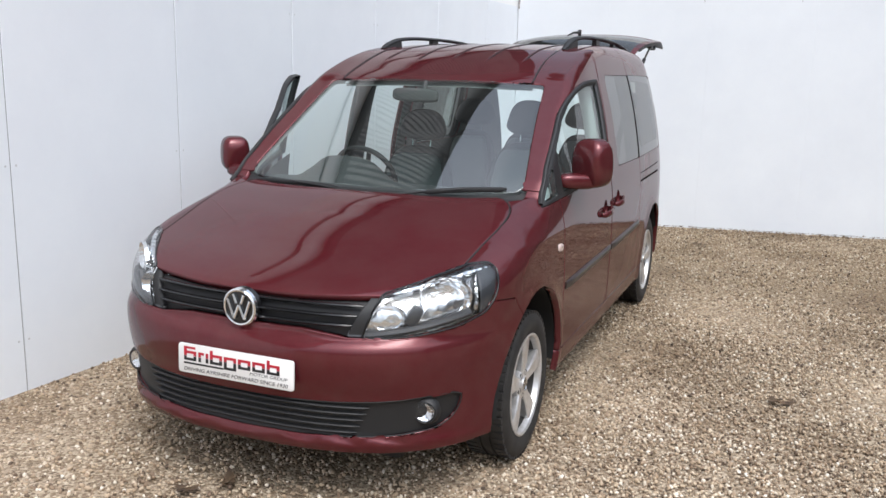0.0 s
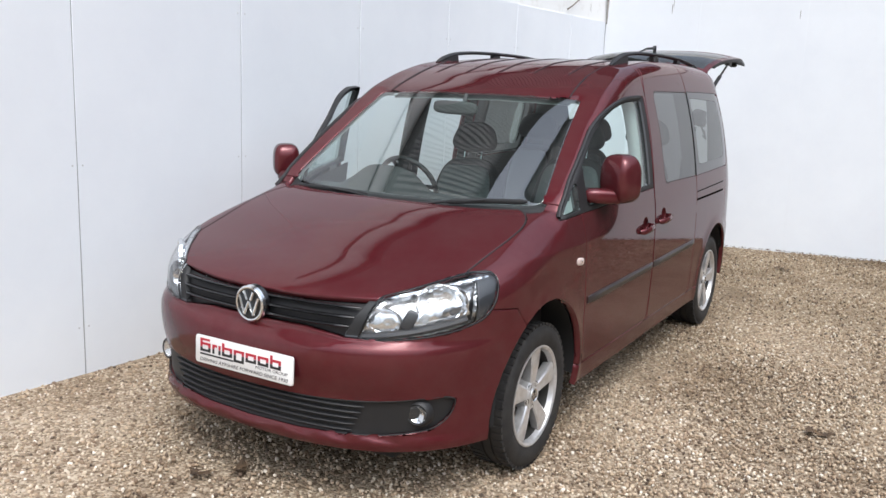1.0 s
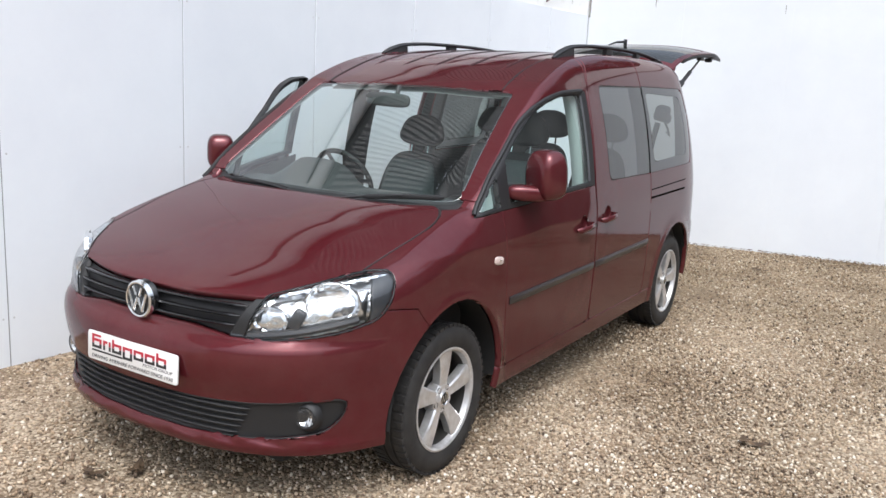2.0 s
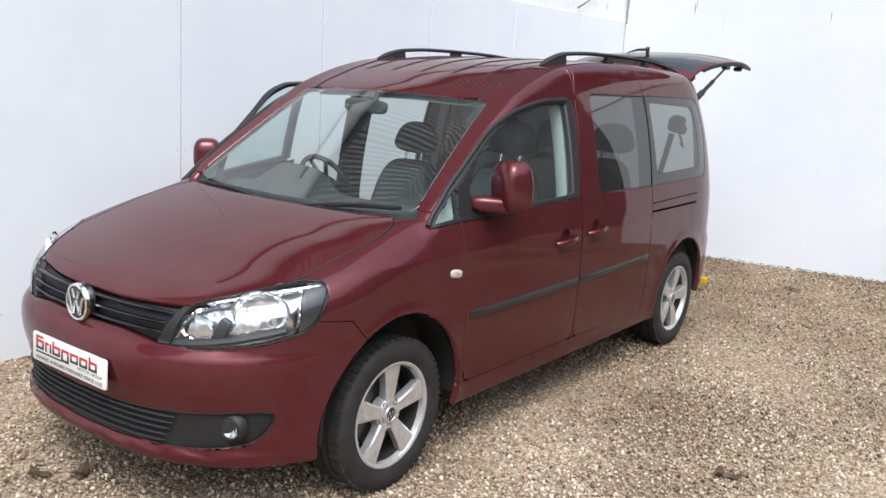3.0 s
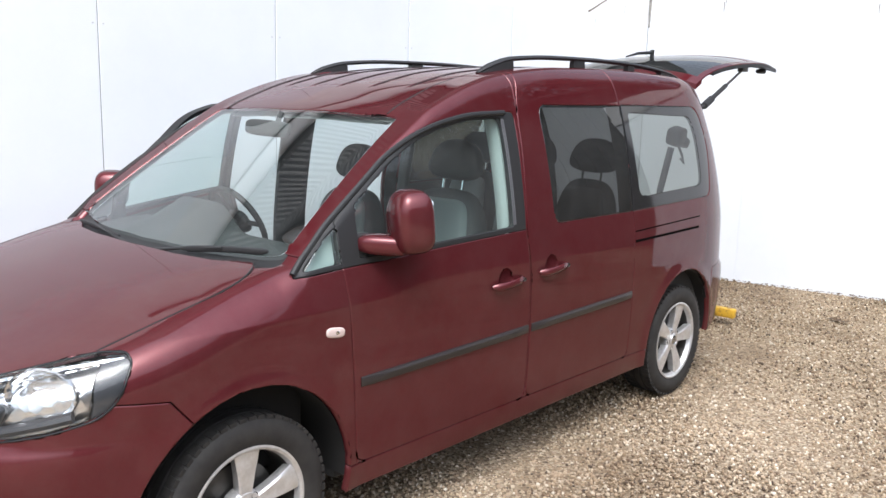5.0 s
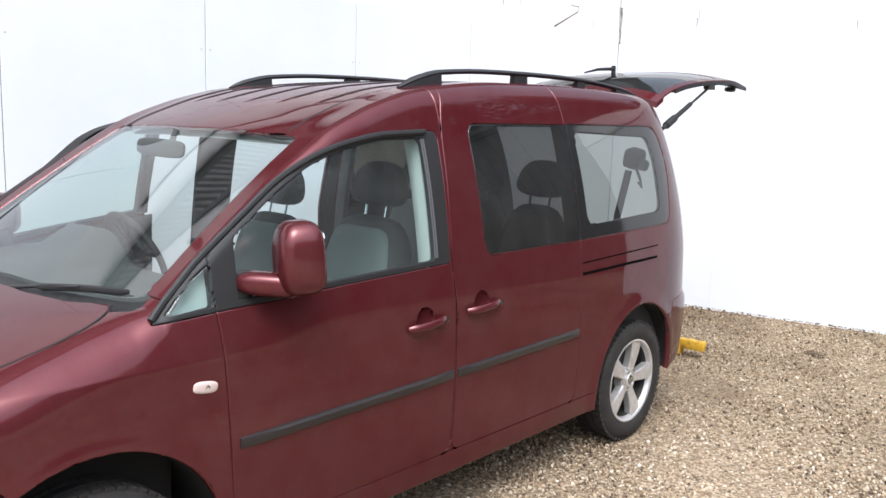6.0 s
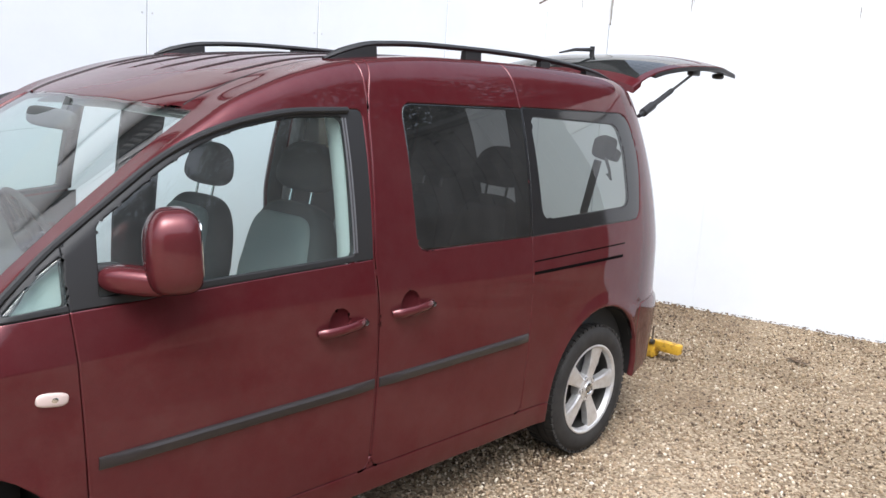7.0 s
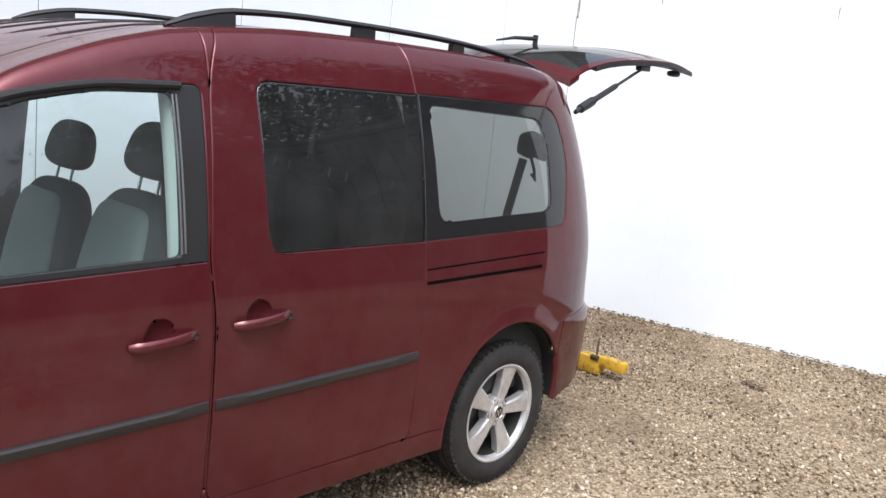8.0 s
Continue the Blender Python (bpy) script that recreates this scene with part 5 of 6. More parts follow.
for m in (Matrix.Identity(4), FLIP):
    b = bmesh.new()
    box(b, (0.45, 2.58, 0.36), (0.80, 3.42, 0.78), 0.05)
    part("wheel_box", moved(b, m), DASH, car, "dark trim over the rear wheel")
    b = bmesh.new()
    # far pillar takes charcoal instead of pale trim, to paint its shade
    if m == FLIP:
        sweep(b, [side_at(1.475, z) - Vector((0.075, 0, 0)) for z in np.linspace(0.40, 1.72, 16)], 0.045, 14, 2.4)
        part("pillar_trim", moved(b, m), DASH, car, "door-pillar trim darkened for the shade on the far side")
    else:
        sweep(b, [side_at(1.405, z) - Vector((0.075, 0, 0)) for z in np.linspace(0.40, 1.70, 16)], 0.040, 10, 0.7)
        part("pillar_trim", moved(b, m), TRIM, car, "pale grey door-pillar trim")
    b = bmesh.new()
    sweep(b, [side_at(2.41, z) - Vector((0.05, 0, 0)) for z in np.linspace(0.40, 1.72, 16)], 0.045, 10, 0.7)
    part("pillar_trim", moved(b, m), DASH, car, "dark rear pillar trim")
for s in ("l", "r"):
    panel("pillar_foot", ["quarter_glass_" + s], TRIM, car, "pale grey trim behind the quarter-light", sink=0.040, gap=0.0, depth=0.004)
lining("headlining", ["roof"], LINING, car, 0.045, "grey headlining")
for s in ("l", "r"):
    lining("side_trim", ["quarter_" + s], DASH, car, 0.035, "dark inner side trim")
    lining("pillar_cover", ["pillar_" + s], LINING, car, 0.028, "grey inner pillar cover")
    lining("door_card", ["slider_" + s], DASH, slide_doors[s], 0.04, "charcoal inner door trim", SLID if s == "r" else None)
b = bmesh.new()
box(b, (-0.74, -0.30, 0.36), (0.74, 0.34, 0.84), 0.05)
part("bulkhead", b, UNDER, car, "dark bulkhead below the windscreen")

# dashboard with a binnacle over the far steering wheel
b = bmesh.new()
xs = np.linspace(-0.80, 0.80, 41)
rows = []
for x in xs:
    hood = 0.125 * math.exp(-((x + 0.37) / 0.21) ** 4)
    prof = [(0.16, 1.02), (0.30, 1.055), (0.46, 1.075 + hood * 0.4), (0.58, 1.080 + hood), (0.66, 1.060 + hood), (0.70, 1.00 + hood * 0.5), (0.70, 0.90), (0.63, 0.74), (0.55, 0.55), (0.48, 0.40)]
    rows.append([b.verts.new((x, py, pz)) for py, pz in prof])
for p, q in zip(rows, rows[1:]):
    for i in range(len(prof) - 1):
        b.faces.new((p[i], p[i + 1], q[i + 1], q[i]))
bmesh.ops.recalc_face_normals(b, faces=b.faces[:])
part("dashboard", b, DASH, car, "charcoal dashboard")
b = bmesh.new()
box(b, (-0.14, 0.55, 0.40), (0.14, 0.80, 0.95), 0.04)
part("centre_console", b, DASH, car)

TILT_WHEEL = Matrix.Translation((-0.37, 0.82, 1.075)) @ pose(0, 0, 0, -62, 0, 0)
b = bmesh.new()
ring = [(0.182 * math.cos(2 * math.pi * k / 40), 0.182 * math.sin(2 * math.pi * k / 40), 0) for k in range(41)]
sweep(b, ring, 0.0145, 10, 1.0, False)
steer = part("steering_wheel", moved(b, TILT_WHEEL), PLASTIC, car, "black steering wheel with silver accents")
b = bmesh.new()
pad(b, (0.085, 0.062, 0.026), Matrix.Identity(4), 2.6, 24, 10)
part("wheel_centre", moved(b, TILT_WHEEL), PLASTIC, steer)
for a in (0, 180, 250, 290):
    b = bmesh.new()
    c, q = math.cos(radians(a)), math.sin(radians(a))
    sweep(b, [(0.06 * c, 0.05 * q, 0), (0.178 * c, 0.178 * q, 0)], 0.015, 8, 0.5)
    part("wheel_spoke", moved(b, TILT_WHEEL), PLASTIC if a in (0, 180) else STEEL, steer)
b = bmesh.new()
sweep(b, [TILT_WHEEL @ Vector((0, 0, -0.01)), TILT_WHEEL @ Vector((0, 0, -0.22))], 0.035, 12)
part("steering_column", b, PLASTIC, steer)
b = bmesh.new()
pad(b, (0.125, 0.022, 0.036), pose(-0.04, 0.755, 1.532, -8, 2, 12), 4.0, 28, 14)
inner_mirror = part("rear_view_mirror", b, GREYTRIM, car, "grey rear-view mirror")
b = bmesh.new()
sweep(b, [(0.0, 0.775, 1.545), (0.0, 0.80, 1.605)], 0.012, 8)
part("mirror_stem", b, GREYTRIM, inner_mirror)


def seat(x, y, lift=0.0, width=0.25):
    """A car seat: cushion, reclined back, head restraint on two rods."""
    b = bmesh.new()
    pad(b, (width, 0.26, 0.085), pose(x, y - 0.26, 0.60 + lift, 6, 0, 0), 4.0)
    ob = part("seat", b, SEAT, car, "dark grey cloth seat with pale centre panel")
    back = Matrix.Translation((x, y, 0.93 + lift)) @ pose(0, 0, 0, -12, 0, 0)
    b = bmesh.new()
    pad(b, (width, 0.085, 0.290), back, 3.6, 36, 26)
    inv = back.inverted()
    for v in b.verts:
        q = inv @ v.co
        q.x *= 1.0 - 0.22 * max(0, q.z / 0.29)
        v.co = back @ q
    part("backrest", b, SEAT, ob)
    b = bmesh.new()
    pad(b, (width * 0.84, 0.085, 0.252), back @ Matrix.Translation((0, -0.012, -0.012)), 6.0, 36, 26)
    for v in b.verts:
        q = inv @ v.co
        q.x *= 1.0 - 0.22 * max(0, q.z / 0.29)
        v.co = back @ q
    part("centre_panel", b, SEATPALE, ob, "pale grey seat panel")
    b = bmesh.new()
    at = back @ Matrix.Translation((0, 0.0, 0.430))
    pad(b, (0.150, 0.060, 0.098), at, 2.8, 32, 20)
    for v in b.verts:
        q = at.inverted() @ v.co
        q.x *= 1.0 - 0.22 * q.z / 0.098
        v.co = at @ q
    part("head_restraint", b, SEAT, ob)
    for dx in (-0.062, 0.062):
        b = bmesh.new()
        sweep(b, [back @ Vector((dx, 0.0, 0.25)), back @ Vector((dx, 0.0, 0.36))], 0.0065, 8)
        part("rod", b, CHROME, ob, "chrome head-restraint rod")
    return ob


seat(-0.37, 1.515, -0.02)
seat(0.37, 1.475, 0.040)
for sx in (0.43, 0.0, -0.43):
    seat(sx, 2.62, 0.03, 0.20)

# stay behind the rear side window: a dark slanted post with a strap reel
b = bmesh.new()
sweep(b, [(0.535, 3.30, 0.40), (0.545, 3.30, 1.15), (0.595, 3.31, 1.42)], 0.022, 10, 0.8)
stay = part("belt_post", b, PLASTIC, car, "black slanted belt post")
b = bmesh.new()
pad(b, (0.050, 0.055, 0.055), pose(0.615, 3.33, 1.49, 12, 14, 0), 4.5, 24, 16)
pad(b, (0.035, 0.040, 0.032), pose(0.625, 3.40, 1.455, -20, 10, 0), 4.0, 20, 12)
part("belt_reel", b, PLASTIC, stay)
b = bmesh.new()
sweep(b, [(0.64, 3.30, 1.45), (0.68, 3.29, 1.38), (0.70, 3.28, 1.33), (0.675, 3.28, 1.36)], 0.008, 6)
part("belt_strap", b, SEAT, stay)


# ---- raised tailgate ----
GATE_HINGE = Vector((0, 3.655, 1.845))
RAISE = Matrix.Translation(GATE_HINGE) @ pose(0, 0, 0, 82, 0, 0) @ Matrix.Translation(-GATE_HINGE)


GATE_LINE = curve((0.66, 3.995), (0.9, 3.988), (1.2, 3.940), (1.5, 3.862), (1.70, 3.772), (1.82, 3.675))


def gate_point(u, z, off):
    """The shut tailgate: u across from -1 to 1, z its height, off inwards."""
    half = float(curve((0.68, 0.60), (1.0, 0.625), (1.3, 0.61), (1.6, 0.575), (1.80, 0.54))(z))
    x = u * half
    return Vector((x, float(GATE_LINE(z)) - 0.06 * abs(u) ** 3 - off, z))


def gate_sheet(u0, u1, z0, z1, off, thick, nu=24, nz=24):
    b = bmesh.new()
    layers = []
    for o in (off, off + thick):
        layers.append([[b.verts.new(RAISE @ gate_point(u0 + (u1 - u0) * i / nu, z0 + (z1 - z0) * j / nz, o)) for i in range(nu + 1)] for j in range(nz + 1)])
    a, c = layers
    for j in range(nz):
        for i in range(nu):
            b.faces.new((a[j][i], a[j][i + 1], a[j + 1][i + 1], a[j + 1][i]))
            b.faces.new((c[j][i], c[j + 1][i], c[j + 1][i + 1], c[j][i + 1]))
    for j in range(nz):
        b.faces.new((a[j][0], a[j + 1][0], c[j + 1][0], c[j][0]))
        b.faces.new((a[j][nu], c[j][nu], c[j + 1][nu], a[j + 1][nu]))
    for i in range(nu):
        b.faces.new((a[0][i], c[0][i], c[0][i + 1], a[0][i + 1]))
        b.faces.new((a[nz][i], a[nz][i + 1], c[nz][i + 1], c[nz][i]))
    bmesh.ops.recalc_face_normals(b, faces=b.faces[:])
    return b


gate = part("tailgate", gate_sheet(-1, 1, 0.68, 1.12, 0.0, 0.010, 24, 10), PAINT, car, "raised dark red tailgate with black inner trim")
part("gate_header", gate_sheet(-1, 1, 1.745, 1.80, 0.0, 0.035, 24, 4), PAINT, gate)
part("gate_post", gate_sheet(-1, -0.93, 1.12, 1.745, 0.0, 0.010, 4, 14), PAINT, gate)
part("gate_post", gate_sheet(0.93, 1, 1.12, 1.745, 0.0, 0.010, 4, 14), PAINT, gate)
part("gate_glass", gate_sheet(-0.93, 0.93, 1.12, 1.743, 0.002, 0.005, 20, 14), TINTED, gate, "smoked rear glass")
part("gate_trim", gate_sheet(-1.004, 1.004, 0.676, 1.10, 0.007, 0.020, 20, 8), PLASTIC, gate, "black inner gate trim")
part("gate_trim", gate_sheet(-0.92, 0.92, 1.50, 1.735, 0.010, 0.03, 20, 8), PLASTIC, gate, "black inner gate trim")
for u0, u1 in ((-1.004, -0.70), (0.70, 1.004)):
    part("gate_trim", gate_sheet(u0, u1, 1.10, 1.64, 0.007, 0.024, 4, 12), PLASTIC, gate, "black inner gate trim")
for sx in (-1, 1):
    b = bmesh.new()
    p0, p1 = Vector((0.575 * sx, 3.72, 1.66)), RAISE @ gate_point(0.93 * sx, 1.20, 0.06)
    sweep(b, [p0, p0.lerp(p1, 0.06), p0.lerp(p1, 0.07), p0.lerp(p1, 0.24), p0.lerp(p1, 0.25), p0.lerp(p1, 0.58)], [0.012, 0.014, 0.024, 0.024, 0.0155, 0.0155], 12)
    strut = part("gas_strut", b, PLASTIC, car, "black gas strut")
    b = bmesh.new()
    sweep(b, [p0.lerp(p1, 0.5), p1], 0.0085, 10)
    part("piston", b, STEEL, strut)
    b = bmesh.new()
    box(b, (p1.x - 0.02, p1.y - 0.045, p1.z - 0.012), (p1.x + 0.02, p1.y + 0.055, p1.z + 0.022), 0.006)
    part("bracket", b, STEEL, strut)
b = bmesh.new()
sweep(b, [(-0.02, 3.76, 2.000), (-0.01, 3.90, 2.030), (0.0, 4.085, 2.044)], [0.006, 0.012, 0.015], 8, 0.8)
gate_wiper = part("rear_wiper", b, PLASTIC, gate, "black rear wiper arm")
b = bmesh.new()
sweep(b, [(0.0, 4.08, 1.98), (0.0, 4.08, 2.064)], 0.015, 10)
part("wiper_pivot", b, PLASTIC, gate_wiper)
b = bmesh.new()
pad(b, (0.05, 0.035, 0.025), Matrix.Translation(RAISE @ gate_point(0.0, 0.74, 0.06)), 3.0, 16, 10)
part("gate_latch", b, STEEL, gate)
b = bmesh.new()
pad(b, (0.03, 0.05, 0.018), Matrix.Translation(RAISE @ gate_point(0.85, 0.74, 0.05)), 3.0, 16, 10)
part("gate_bumper", b, PLASTIC, gate)


# ---- yellow ramp flap behind the car ----
def ramp_flap():
    ramp = empty("ramp_flap", "worn yellow hinged ramp flap behind the car", "ramp")
    b = bmesh.new()
    box(b, (0.12, 4.80, -0.020), (0.27, 4.90, 0.096), 0.012)
    box(b, (0.262, 4.82, 0.034), (0.45, 4.89, 0.106), 0.012)
    part("flap_plate", b, YELLOW, ramp)
    b = bmesh.new()
    sweep(b, [(0.235, 4.84, 0.05), (0.235, 4.84, 0.20)], 0.007, 10)
    part("flap_post", b, BARK, ramp, "rusty brown post")
    b = bmesh.new()
    lathe(b, [(0.0, 0.0), (0.0, 0.018), (0.05, 0.018), (0.05, 0.0)], 14, "x", (0.22, 4.80, 0.098))
    part("flap_hinge", b, STEEL, ramp)


ramp_flap()


# ---- wall details ----
def wall_mark(m, x, z, w, h, parent, seed):
    """A ragged dark streak run down a wall."""
    rnd = random.Random(seed)
    n = 10
    left = [(x - w * (0.4 + 0.6 * rnd.random()) * (1 - 0.5 * k / n), z - h * k / n) for k in range(n + 1)]
    right = [(x + w * (0.4 + 0.6 * rnd.random()) * (1 - 0.5 * k / n), z - h * k / n) for k in range(n, -1, -1)]
    b = bmesh.new()
    extrude_outline(b, left + right, 0.0015, m @ pose(0, -0.0005, 0, 90, 0, 0))
    ob = part("stain", b, STAIN, parent, smooth=False)


side_wall = bpy.data.objects["wall_west"]
back_wall = bpy.data.objects["wall_north"]
for k, (x, z, w, h) in enumerate(((0.012, 2.78, 0.018, 0.34), (0.74, 2.66, 0.007, 0.10), (0.755, 2.72, 0.004, 0.10), (2.08, 2.60, 0.005, 0.09), (3.1, 2.6, 0.005, 0.08))):
    wall_mark(BACK, x, z, w, h, back_wall, k)
for k, (x, z, w, h) in enumerate(((-1.70, 2.74, 0.007, 0.12), (-1.48, 2.73, 0.006, 0.09), (-0.43, 2.62, 0.004, 0.08), (-1.78, 2.745, 0.06, 0.012), (-1.55, 2.75, 0.10, 0.010))):
    wall_mark(SIDE, x, z, w, h, side_wall, 20 + k)

# dry stem stuck to the side wall
b = bmesh.new()
sweep(b, [SIDE @ Vector(p) for p in ((-1.02, -0.010, 2.51), (-0.93, -0.03, 2.56), (-0.83, -0.02, 2.605), (-0.72, -0.03, 2.66), (-0.70, -0.02, 2.71), (-0.80, -0.012, 2.71))], [0.008, 0.006, 0.005, 0.005, 0.004, 0.003], 6)
tagged(part("dry_stem", b, BARK), "dry brown plant stem on the white wall", "stem")

# dark corrugated cladding on the storey above the side wall, under a corrugated eave
b = bmesh.new()
box(b, (-14.9, 0.06, 3.40), (0.25, 0.25, 8.05), m=SIDE)
upper = tagged(part("wall_upper", b, UNDER, smooth=False), "dark upper storey clad in corrugated sheet above the white wall", "wall", kind="structure")
b = bmesh.new()
box(b, (-14.9, -0.050, 3.315), (0.25, 0.06, 3.435), 0.008, m=SIDE)
part("flashing", b, UNDER, upper, "black flashing between wall and cladding", smooth=False)


def corrugated(x0, x1, point, mat, name, label):
    """A wavy sheet of 76 mm pitch; point(x, wave, v) places its two edges, v 0 and 1."""
    b = bmesh.new()
    n = int(round((x1 - x0) / 0.076)) * 8
    rows = []
    for k in range(n + 1):
        x = x0 + (x1 - x0) * k / n
        wave = math.sin(2 * math.pi * x / 0.076)
        rows.append([b.verts.new(SIDE @ Vector(point(x, wave, v))) for v in (0, 1)])
    for p, q in zip(rows, rows[1:]):
        b.faces.new((p[0], q[0], q[1], p[1]))
    return part(name, b, mat, upper, label)


for k in range(19):
    x0 = -14.89 + 0.76 * k
    corrugated(x0, x0 + 0.775, lambda x, w, v: (x, 0.040 - 0.004 * (k % 2) - 0.011 * w, 3.42 + 4.62 * v), CLADDING, "cladding_sheet", "")
for k in range(19):
    x0 = -14.89 + 0.76 * k
    corrugated(x0, x0 + 0.775, lambda x, w, v: (x, -0.20 + 0.6 * v, 8.08 + 0.004 * (k % 2) + 0.022 * w + 0.12 * v), CLADDING, "eave_sheet", "")


# ---- trees and hedge around the open side of the yard ----
def leaf_cloud(name, centres, radii, count, size, mat, parent, seed):
    """A crown of small leaves in uneven clumps."""
    g = np.random.default_rng(seed)
    c = np.array(centres)[g.integers(0, len(centres), count)]
    r = np.array(radii)[g.integers(0, len(radii), count)]
    d = g.normal(size=(count, 3))
    d /= np.linalg.norm(d, axis=1, keepdims=True)
    p = c + d * (r * g.random(count) ** 0.45)[:, None] * np.array([1, 1, 0.8])
    a = g.normal(size=(count, 3))
    a /= np.linalg.norm(a, axis=1, keepdims=True)
    b2 = np.cross(a, g.normal(size=(count, 3)))
    b2 /= np.linalg.norm(b2, axis=1, keepdims=True)
    s = (size * (0.6 + 0.8 * g.random(count)))[:, None]
    v = np.stack([p - a * s, p + b2 * s * 0.5, p + a * s, p - b2 * s * 0.5], 1).reshape(-1, 3)
    me = bpy.data.meshes.new(name)
    me.from_pydata([tuple(q) for q in v], [], [(4 * i, 4 * i + 1, 4 * i + 2, 4 * i + 3) for i in range(count)])
    me.materials.append(mat)
    ob = new(name, me)
    ob.parent = parent
    return tagged(ob, kind="stuff")


def tree(x, y, h, seed):
    rnd = random.Random(seed)
    t = empty("tree", "broad-leaved tree with dark green crown beyond the yard", "tree", "trees round the yard")
    b = bmesh.new()
    base = Vector((x, y, -0.05))
    top = base + Vector((rnd.uniform(-0.4, 0.4), rnd.uniform(-0.4, 0.4), h * 0.62))
    sweep(b, [base, base.lerp(top, 0.35) + Vector((0.08, 0, 0)), base.lerp(top, 0.7), top], [0.22, 0.16, 0.11, 0.05], 10)
    part("trunk", b, BARK, t)
    cs, rs = [], []
    for k in range(9):
        a = 2 * math.pi * k / 9 + rnd.uniform(-0.3, 0.3)
        q0 = base.lerp(top, rnd.uniform(0.45, 0.95))
        q1 = q0 + Vector((math.cos(a) * h * 0.26, math.sin(a) * h * 0.26, h * rnd.uniform(0.08, 0.30)))
        b = bmesh.new()
        sweep(b, [q0, q0.lerp(q1, 0.5) + Vector((0, 0, 0.12)), q1], [0.07, 0.045, 0.02], 6)
        part("limb", b, BARK, t)
        cs += [tuple(q1), tuple(q0.lerp(q1, 0.6))]
        rs += [h * rnd.uniform(0.10, 0.17), h * rnd.uniform(0.08, 0.14)]
    leaf_cloud("crown", cs, rs, 8000, 0.10, LEAF, t, seed)


for k, (x, y, h) in enumerate(((6.8, 11.8, 10.5), (10.8, 9.6, 10.5), (13.6, 6.0, 8.5), (14.6, 1.0, 7.0), (14.4, -3.5, 7.5), (3.6, 13.0, 10.0))):
    tree(x, y, h, 50 + k)
# unseen boarded backdrop, added to close the open side and darken the car's reflections
backdrop = empty("reflected_backdrop", "unseen grey boarded backdrop added across the yard for the car's reflections", "building")
BACKDROP_LINE = [(3.9, 9.6), (8.6, 8.6), (11.4, 4.6), (12.2, -8.0)]
for (ax, ay), (bx, by) in zip(BACKDROP_LINE, BACKDROP_LINE[1:]):
    a, c = Vector((ax, ay, 0)), Vector((bx, by, 0))
    long = (c - a).length
    sm = wall_frame(a, (c - a).normalized())
    b = bmesh.new()
    box(b, (0, 0.02, -0.1), (long, 0.20, 4.7), m=sm)
    part("backdrop_wall", b, UNDER, backdrop, smooth=False)
    n = int(long / 0.22)
    for k in range(n):
        b = bmesh.new()
        box(b, (k * long / n + 0.004, -0.004 - 0.006 * (k % 2), -0.02), ((k + 1) * long / n - 0.004, 0.018, 4.65), m=sm)
        part("board", b, BOARD, backdrop, smooth=False)
    # paler lower band, added to lighten what the doors reflect
    b = bmesh.new()
    box(b, (0, -0.10, -0.05), (long, -0.012, 2.15), 0.01, m=sm)
    part("plinth", b, PLINTH, backdrop, "grey-brown lower band of the backdrop, added for reflections", smooth=False)
    b = bmesh.new()
    box(b, (-0.1, -0.25, 4.7), (long + 0.1, 0.6, 4.82), 0.02, m=sm)
    part("backdrop_roof", b, SLATE, backdrop, smooth=False)

# ---- loose stones, leaves and litter ----


def in_yard(x, y):
    """True in front of both walls."""
    dx, dy = x - CORNER.x, y - CORNER.y
    side = dx * SIDE_WAY.y - dy * SIDE_WAY.x
    back = -dx * BACK_WAY.y + dy * BACK_WAY.x
    return (side > 0.004) & (back < -0.004)


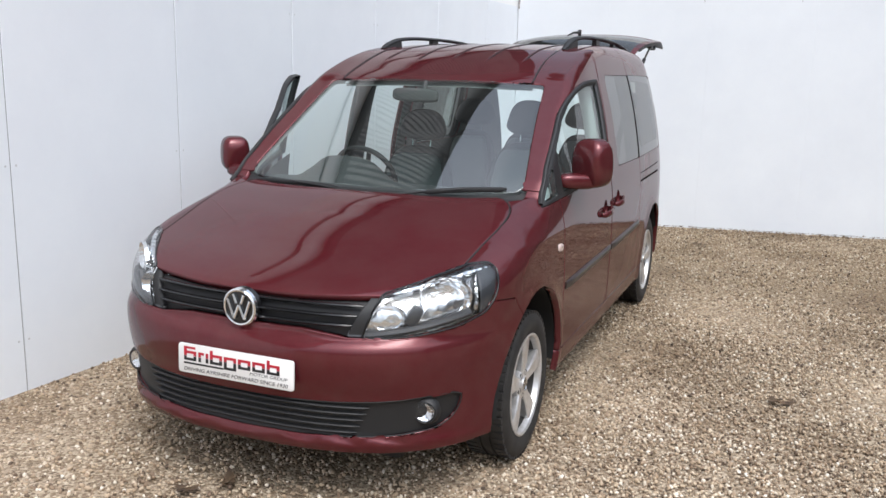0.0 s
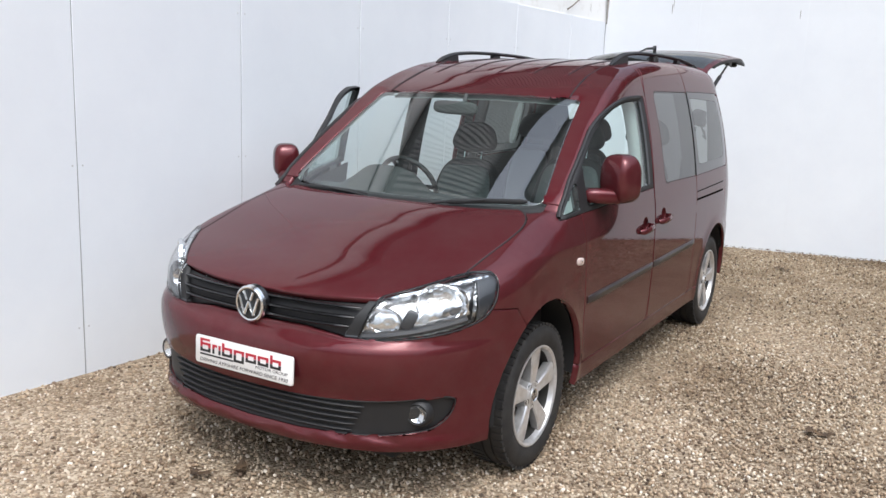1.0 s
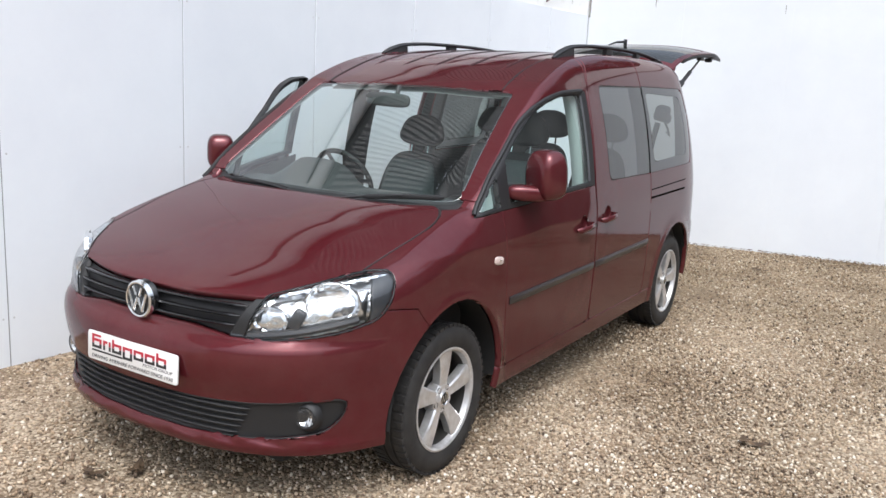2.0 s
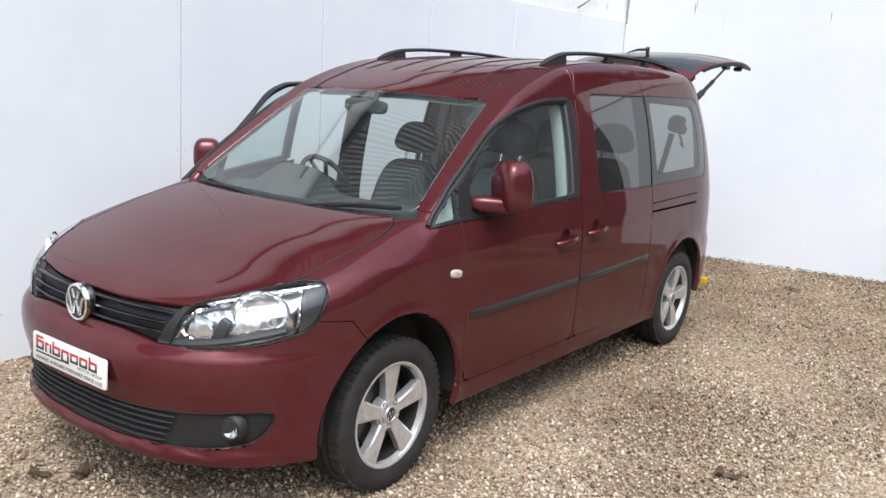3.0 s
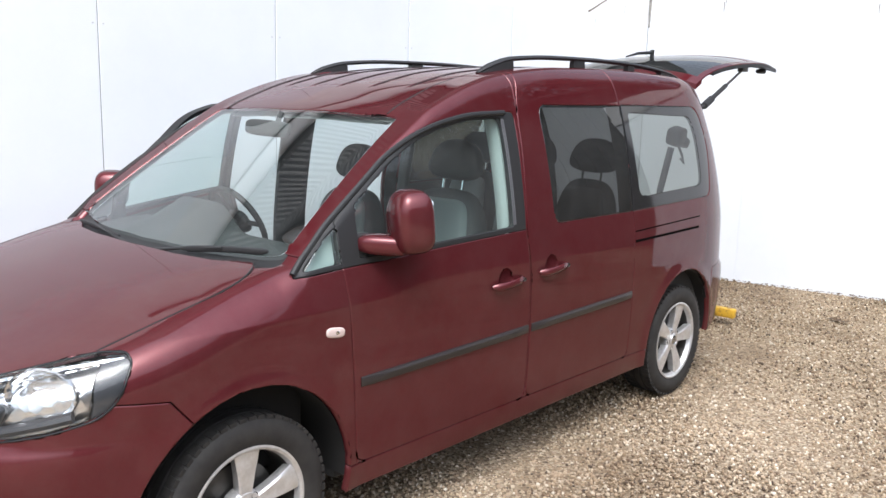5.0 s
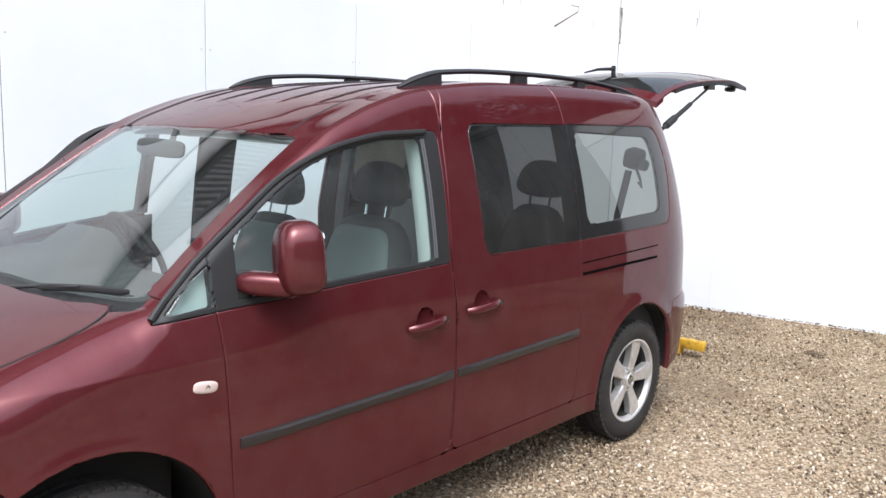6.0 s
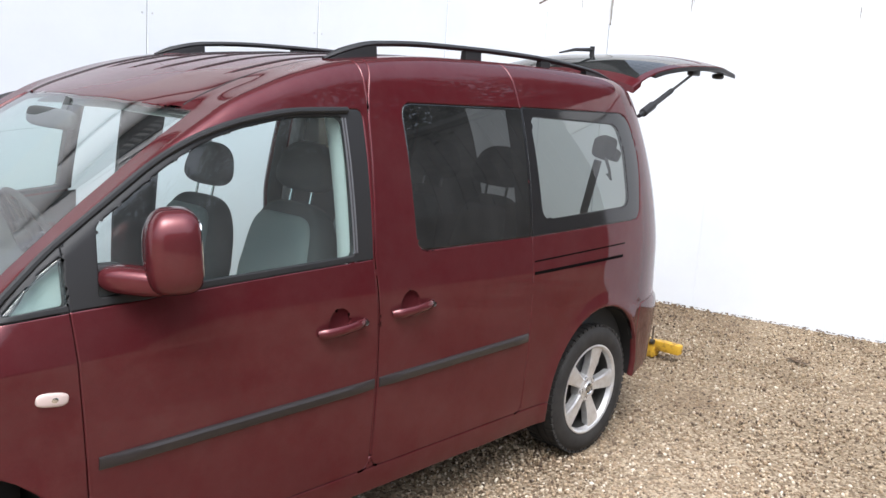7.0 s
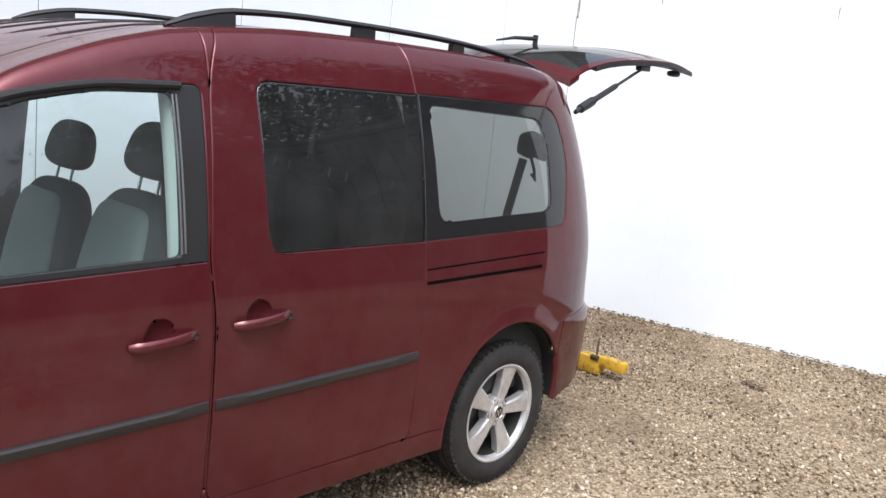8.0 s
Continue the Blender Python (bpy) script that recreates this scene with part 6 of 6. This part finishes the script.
def pebbles(name, count, x0, x1, y0, y1, r_lo, r_hi, seed):
    g = np.random.default_rng(seed)
    x, y = g.uniform(x0, x1, count), g.uniform(y0, y1, count)
    keep = in_yard(x, y)
    x, y = x[keep], y[keep]
    n = len(x)
    r = r_lo + (r_hi - r_lo) * g.random(n) ** 2.2
    phi = (1 + 5 ** 0.5) / 2
    ico = np.array([(-1, phi, 0), (1, phi, 0), (-1, -phi, 0), (1, -phi, 0), (0, -1, phi), (0, 1, phi), (0, -1, -phi), (0, 1, -phi), (phi, 0, -1), (phi, 0, 1), (-phi, 0, -1), (-phi, 0, 1)])
    ico /= np.linalg.norm(ico[0])
    tri = np.array([(0, 11, 5), (0, 5, 1), (0, 1, 7), (0, 7, 10), (0, 10, 11), (1, 5, 9), (5, 11, 4), (11, 10, 2), (10, 7, 6), (7, 1, 8), (3, 9, 4), (3, 4, 2), (3, 2, 6), (3, 6, 8), (3, 8, 9), (4, 9, 5), (2, 4, 11), (6, 2, 10), (8, 6, 7), (9, 8, 1)])
    v = ico[None] * (0.72 + 0.5 * g.random((n, 12, 1)))
    q = g.normal(size=(n, 4))
    q /= np.linalg.norm(q, axis=1, keepdims=True)
    w, a, b, c = q.T
    rot = np.stack([1 - 2 * (b * b + c * c), 2 * (a * b - c * w), 2 * (a * c + b * w), 2 * (a * b + c * w), 1 - 2 * (a * a + c * c), 2 * (b * c - a * w), 2 * (a * c - b * w), 2 * (b * c + a * w), 1 - 2 * (a * a + b * b)], 1).reshape(n, 3, 3)
    v = np.einsum("nij,nkj->nki", rot, v * np.array([1.0, 0.85, 0.65]))
    v = v * r[:, None, None]
    z = -0.023 + r * 0.35 + 0.006 * np.sin(x * 3.1 + np.sin(y * 2.3)) * np.sin(y * 2.7)
    v += np.stack([x, y, z], 1)[:, None, :]
    f = (tri[None] + 12 * np.arange(n)[:, None, None]).reshape(-1, 3)
    me = bpy.data.meshes.new(name)
    me.vertices.add(12 * n)
    me.vertices.foreach_set("co", v.reshape(-1).astype(np.float32))
    me.loops.add(3 * len(f))
    me.loops.foreach_set("vertex_index", f.reshape(-1).astype(np.int32))
    me.polygons.add(len(f))
    me.polygons.foreach_set("loop_start", np.arange(0, 3 * len(f), 3, dtype=np.int32))
    me.update(calc_edges=True)
    me.materials.append(PEBBLE)
    ob = new(name, me)
    return tagged(ob, "loose beige, brown and white gravel stones on the ground", "gravel", kind="stuff")


pebbles("gravel_stones", 90000, -1.75, 4.6, -2.6, 7.0, 0.0050, 0.0135, 11)
pebbles("gravel_stones", 30000, 0.4, 3.4, -1.6, 3.4, 0.0045, 0.0115, 12)


def litter(name, count, place, mat, label, seed, size=0.03):
    """Curled dead leaves lying on the ground."""
    g = random.Random(seed)
    v, f = [], []
    for _ in range(count):
        c = place(g)
        a = g.uniform(0, 6.28)
        s = size * g.uniform(0.5, 1.3)
        ca, sa = math.cos(a) * s, math.sin(a) * s
        i = len(v)
        up = g.uniform(0.2, 0.7) * s
        for u, w, z in ((-1, 0, up), (-0.3, 0.45, 0.006), (0.5, 0.4, 0.004), (1, 0, up * 0.6), (0.4, -0.4, 0.005), (-0.4, -0.42, 0.008), (0, 0, 0.002)):
            v.append((c[0] + u * ca - w * sa, c[1] + u * sa + w * ca, -0.008 + z))
        f += [(i + 6, i + k, i + (k + 1) % 6) for k in range(6)]
    me = bpy.data.meshes.new(name)
    me.from_pydata(v, [], f)
    me.materials.append(mat)
    return tagged(new(name, me), label, "leaves", kind="stuff")


def foot_of_wall(g):
    t = g.uniform(0.2, 6.0)
    p = CORNER + BACK_WAY * t + Vector((BACK_WAY.y, -BACK_WAY.x, 0)) * (0.03 + 0.75 * g.random() ** 2.6)
    return p.x, p.y


litter("leaf_litter", 900, foot_of_wall, DEADLEAF, "brown dead leaves along the foot of the wall", 5, 0.019)
litter("scattered_leaves", 46, lambda g: (g.uniform(0.9, 4.0), g.uniform(-1.5, 6.2)), DEADLEAF, "single dead leaves on the gravel", 6, 0.02)
for k, (x, y) in enumerate(((0.97, 5.62), (1.05, 5.60), (1.92, 1.18), (-0.27, -0.95), (-0.14, -0.80))):
    litter("dead_leaf", 3, lambda g: (x + g.uniform(-0.05, 0.05), y + g.uniform(-0.03, 0.03)), DEADLEAF, "curled dark dead leaves lying on the gravel", 30 + k, 0.045)
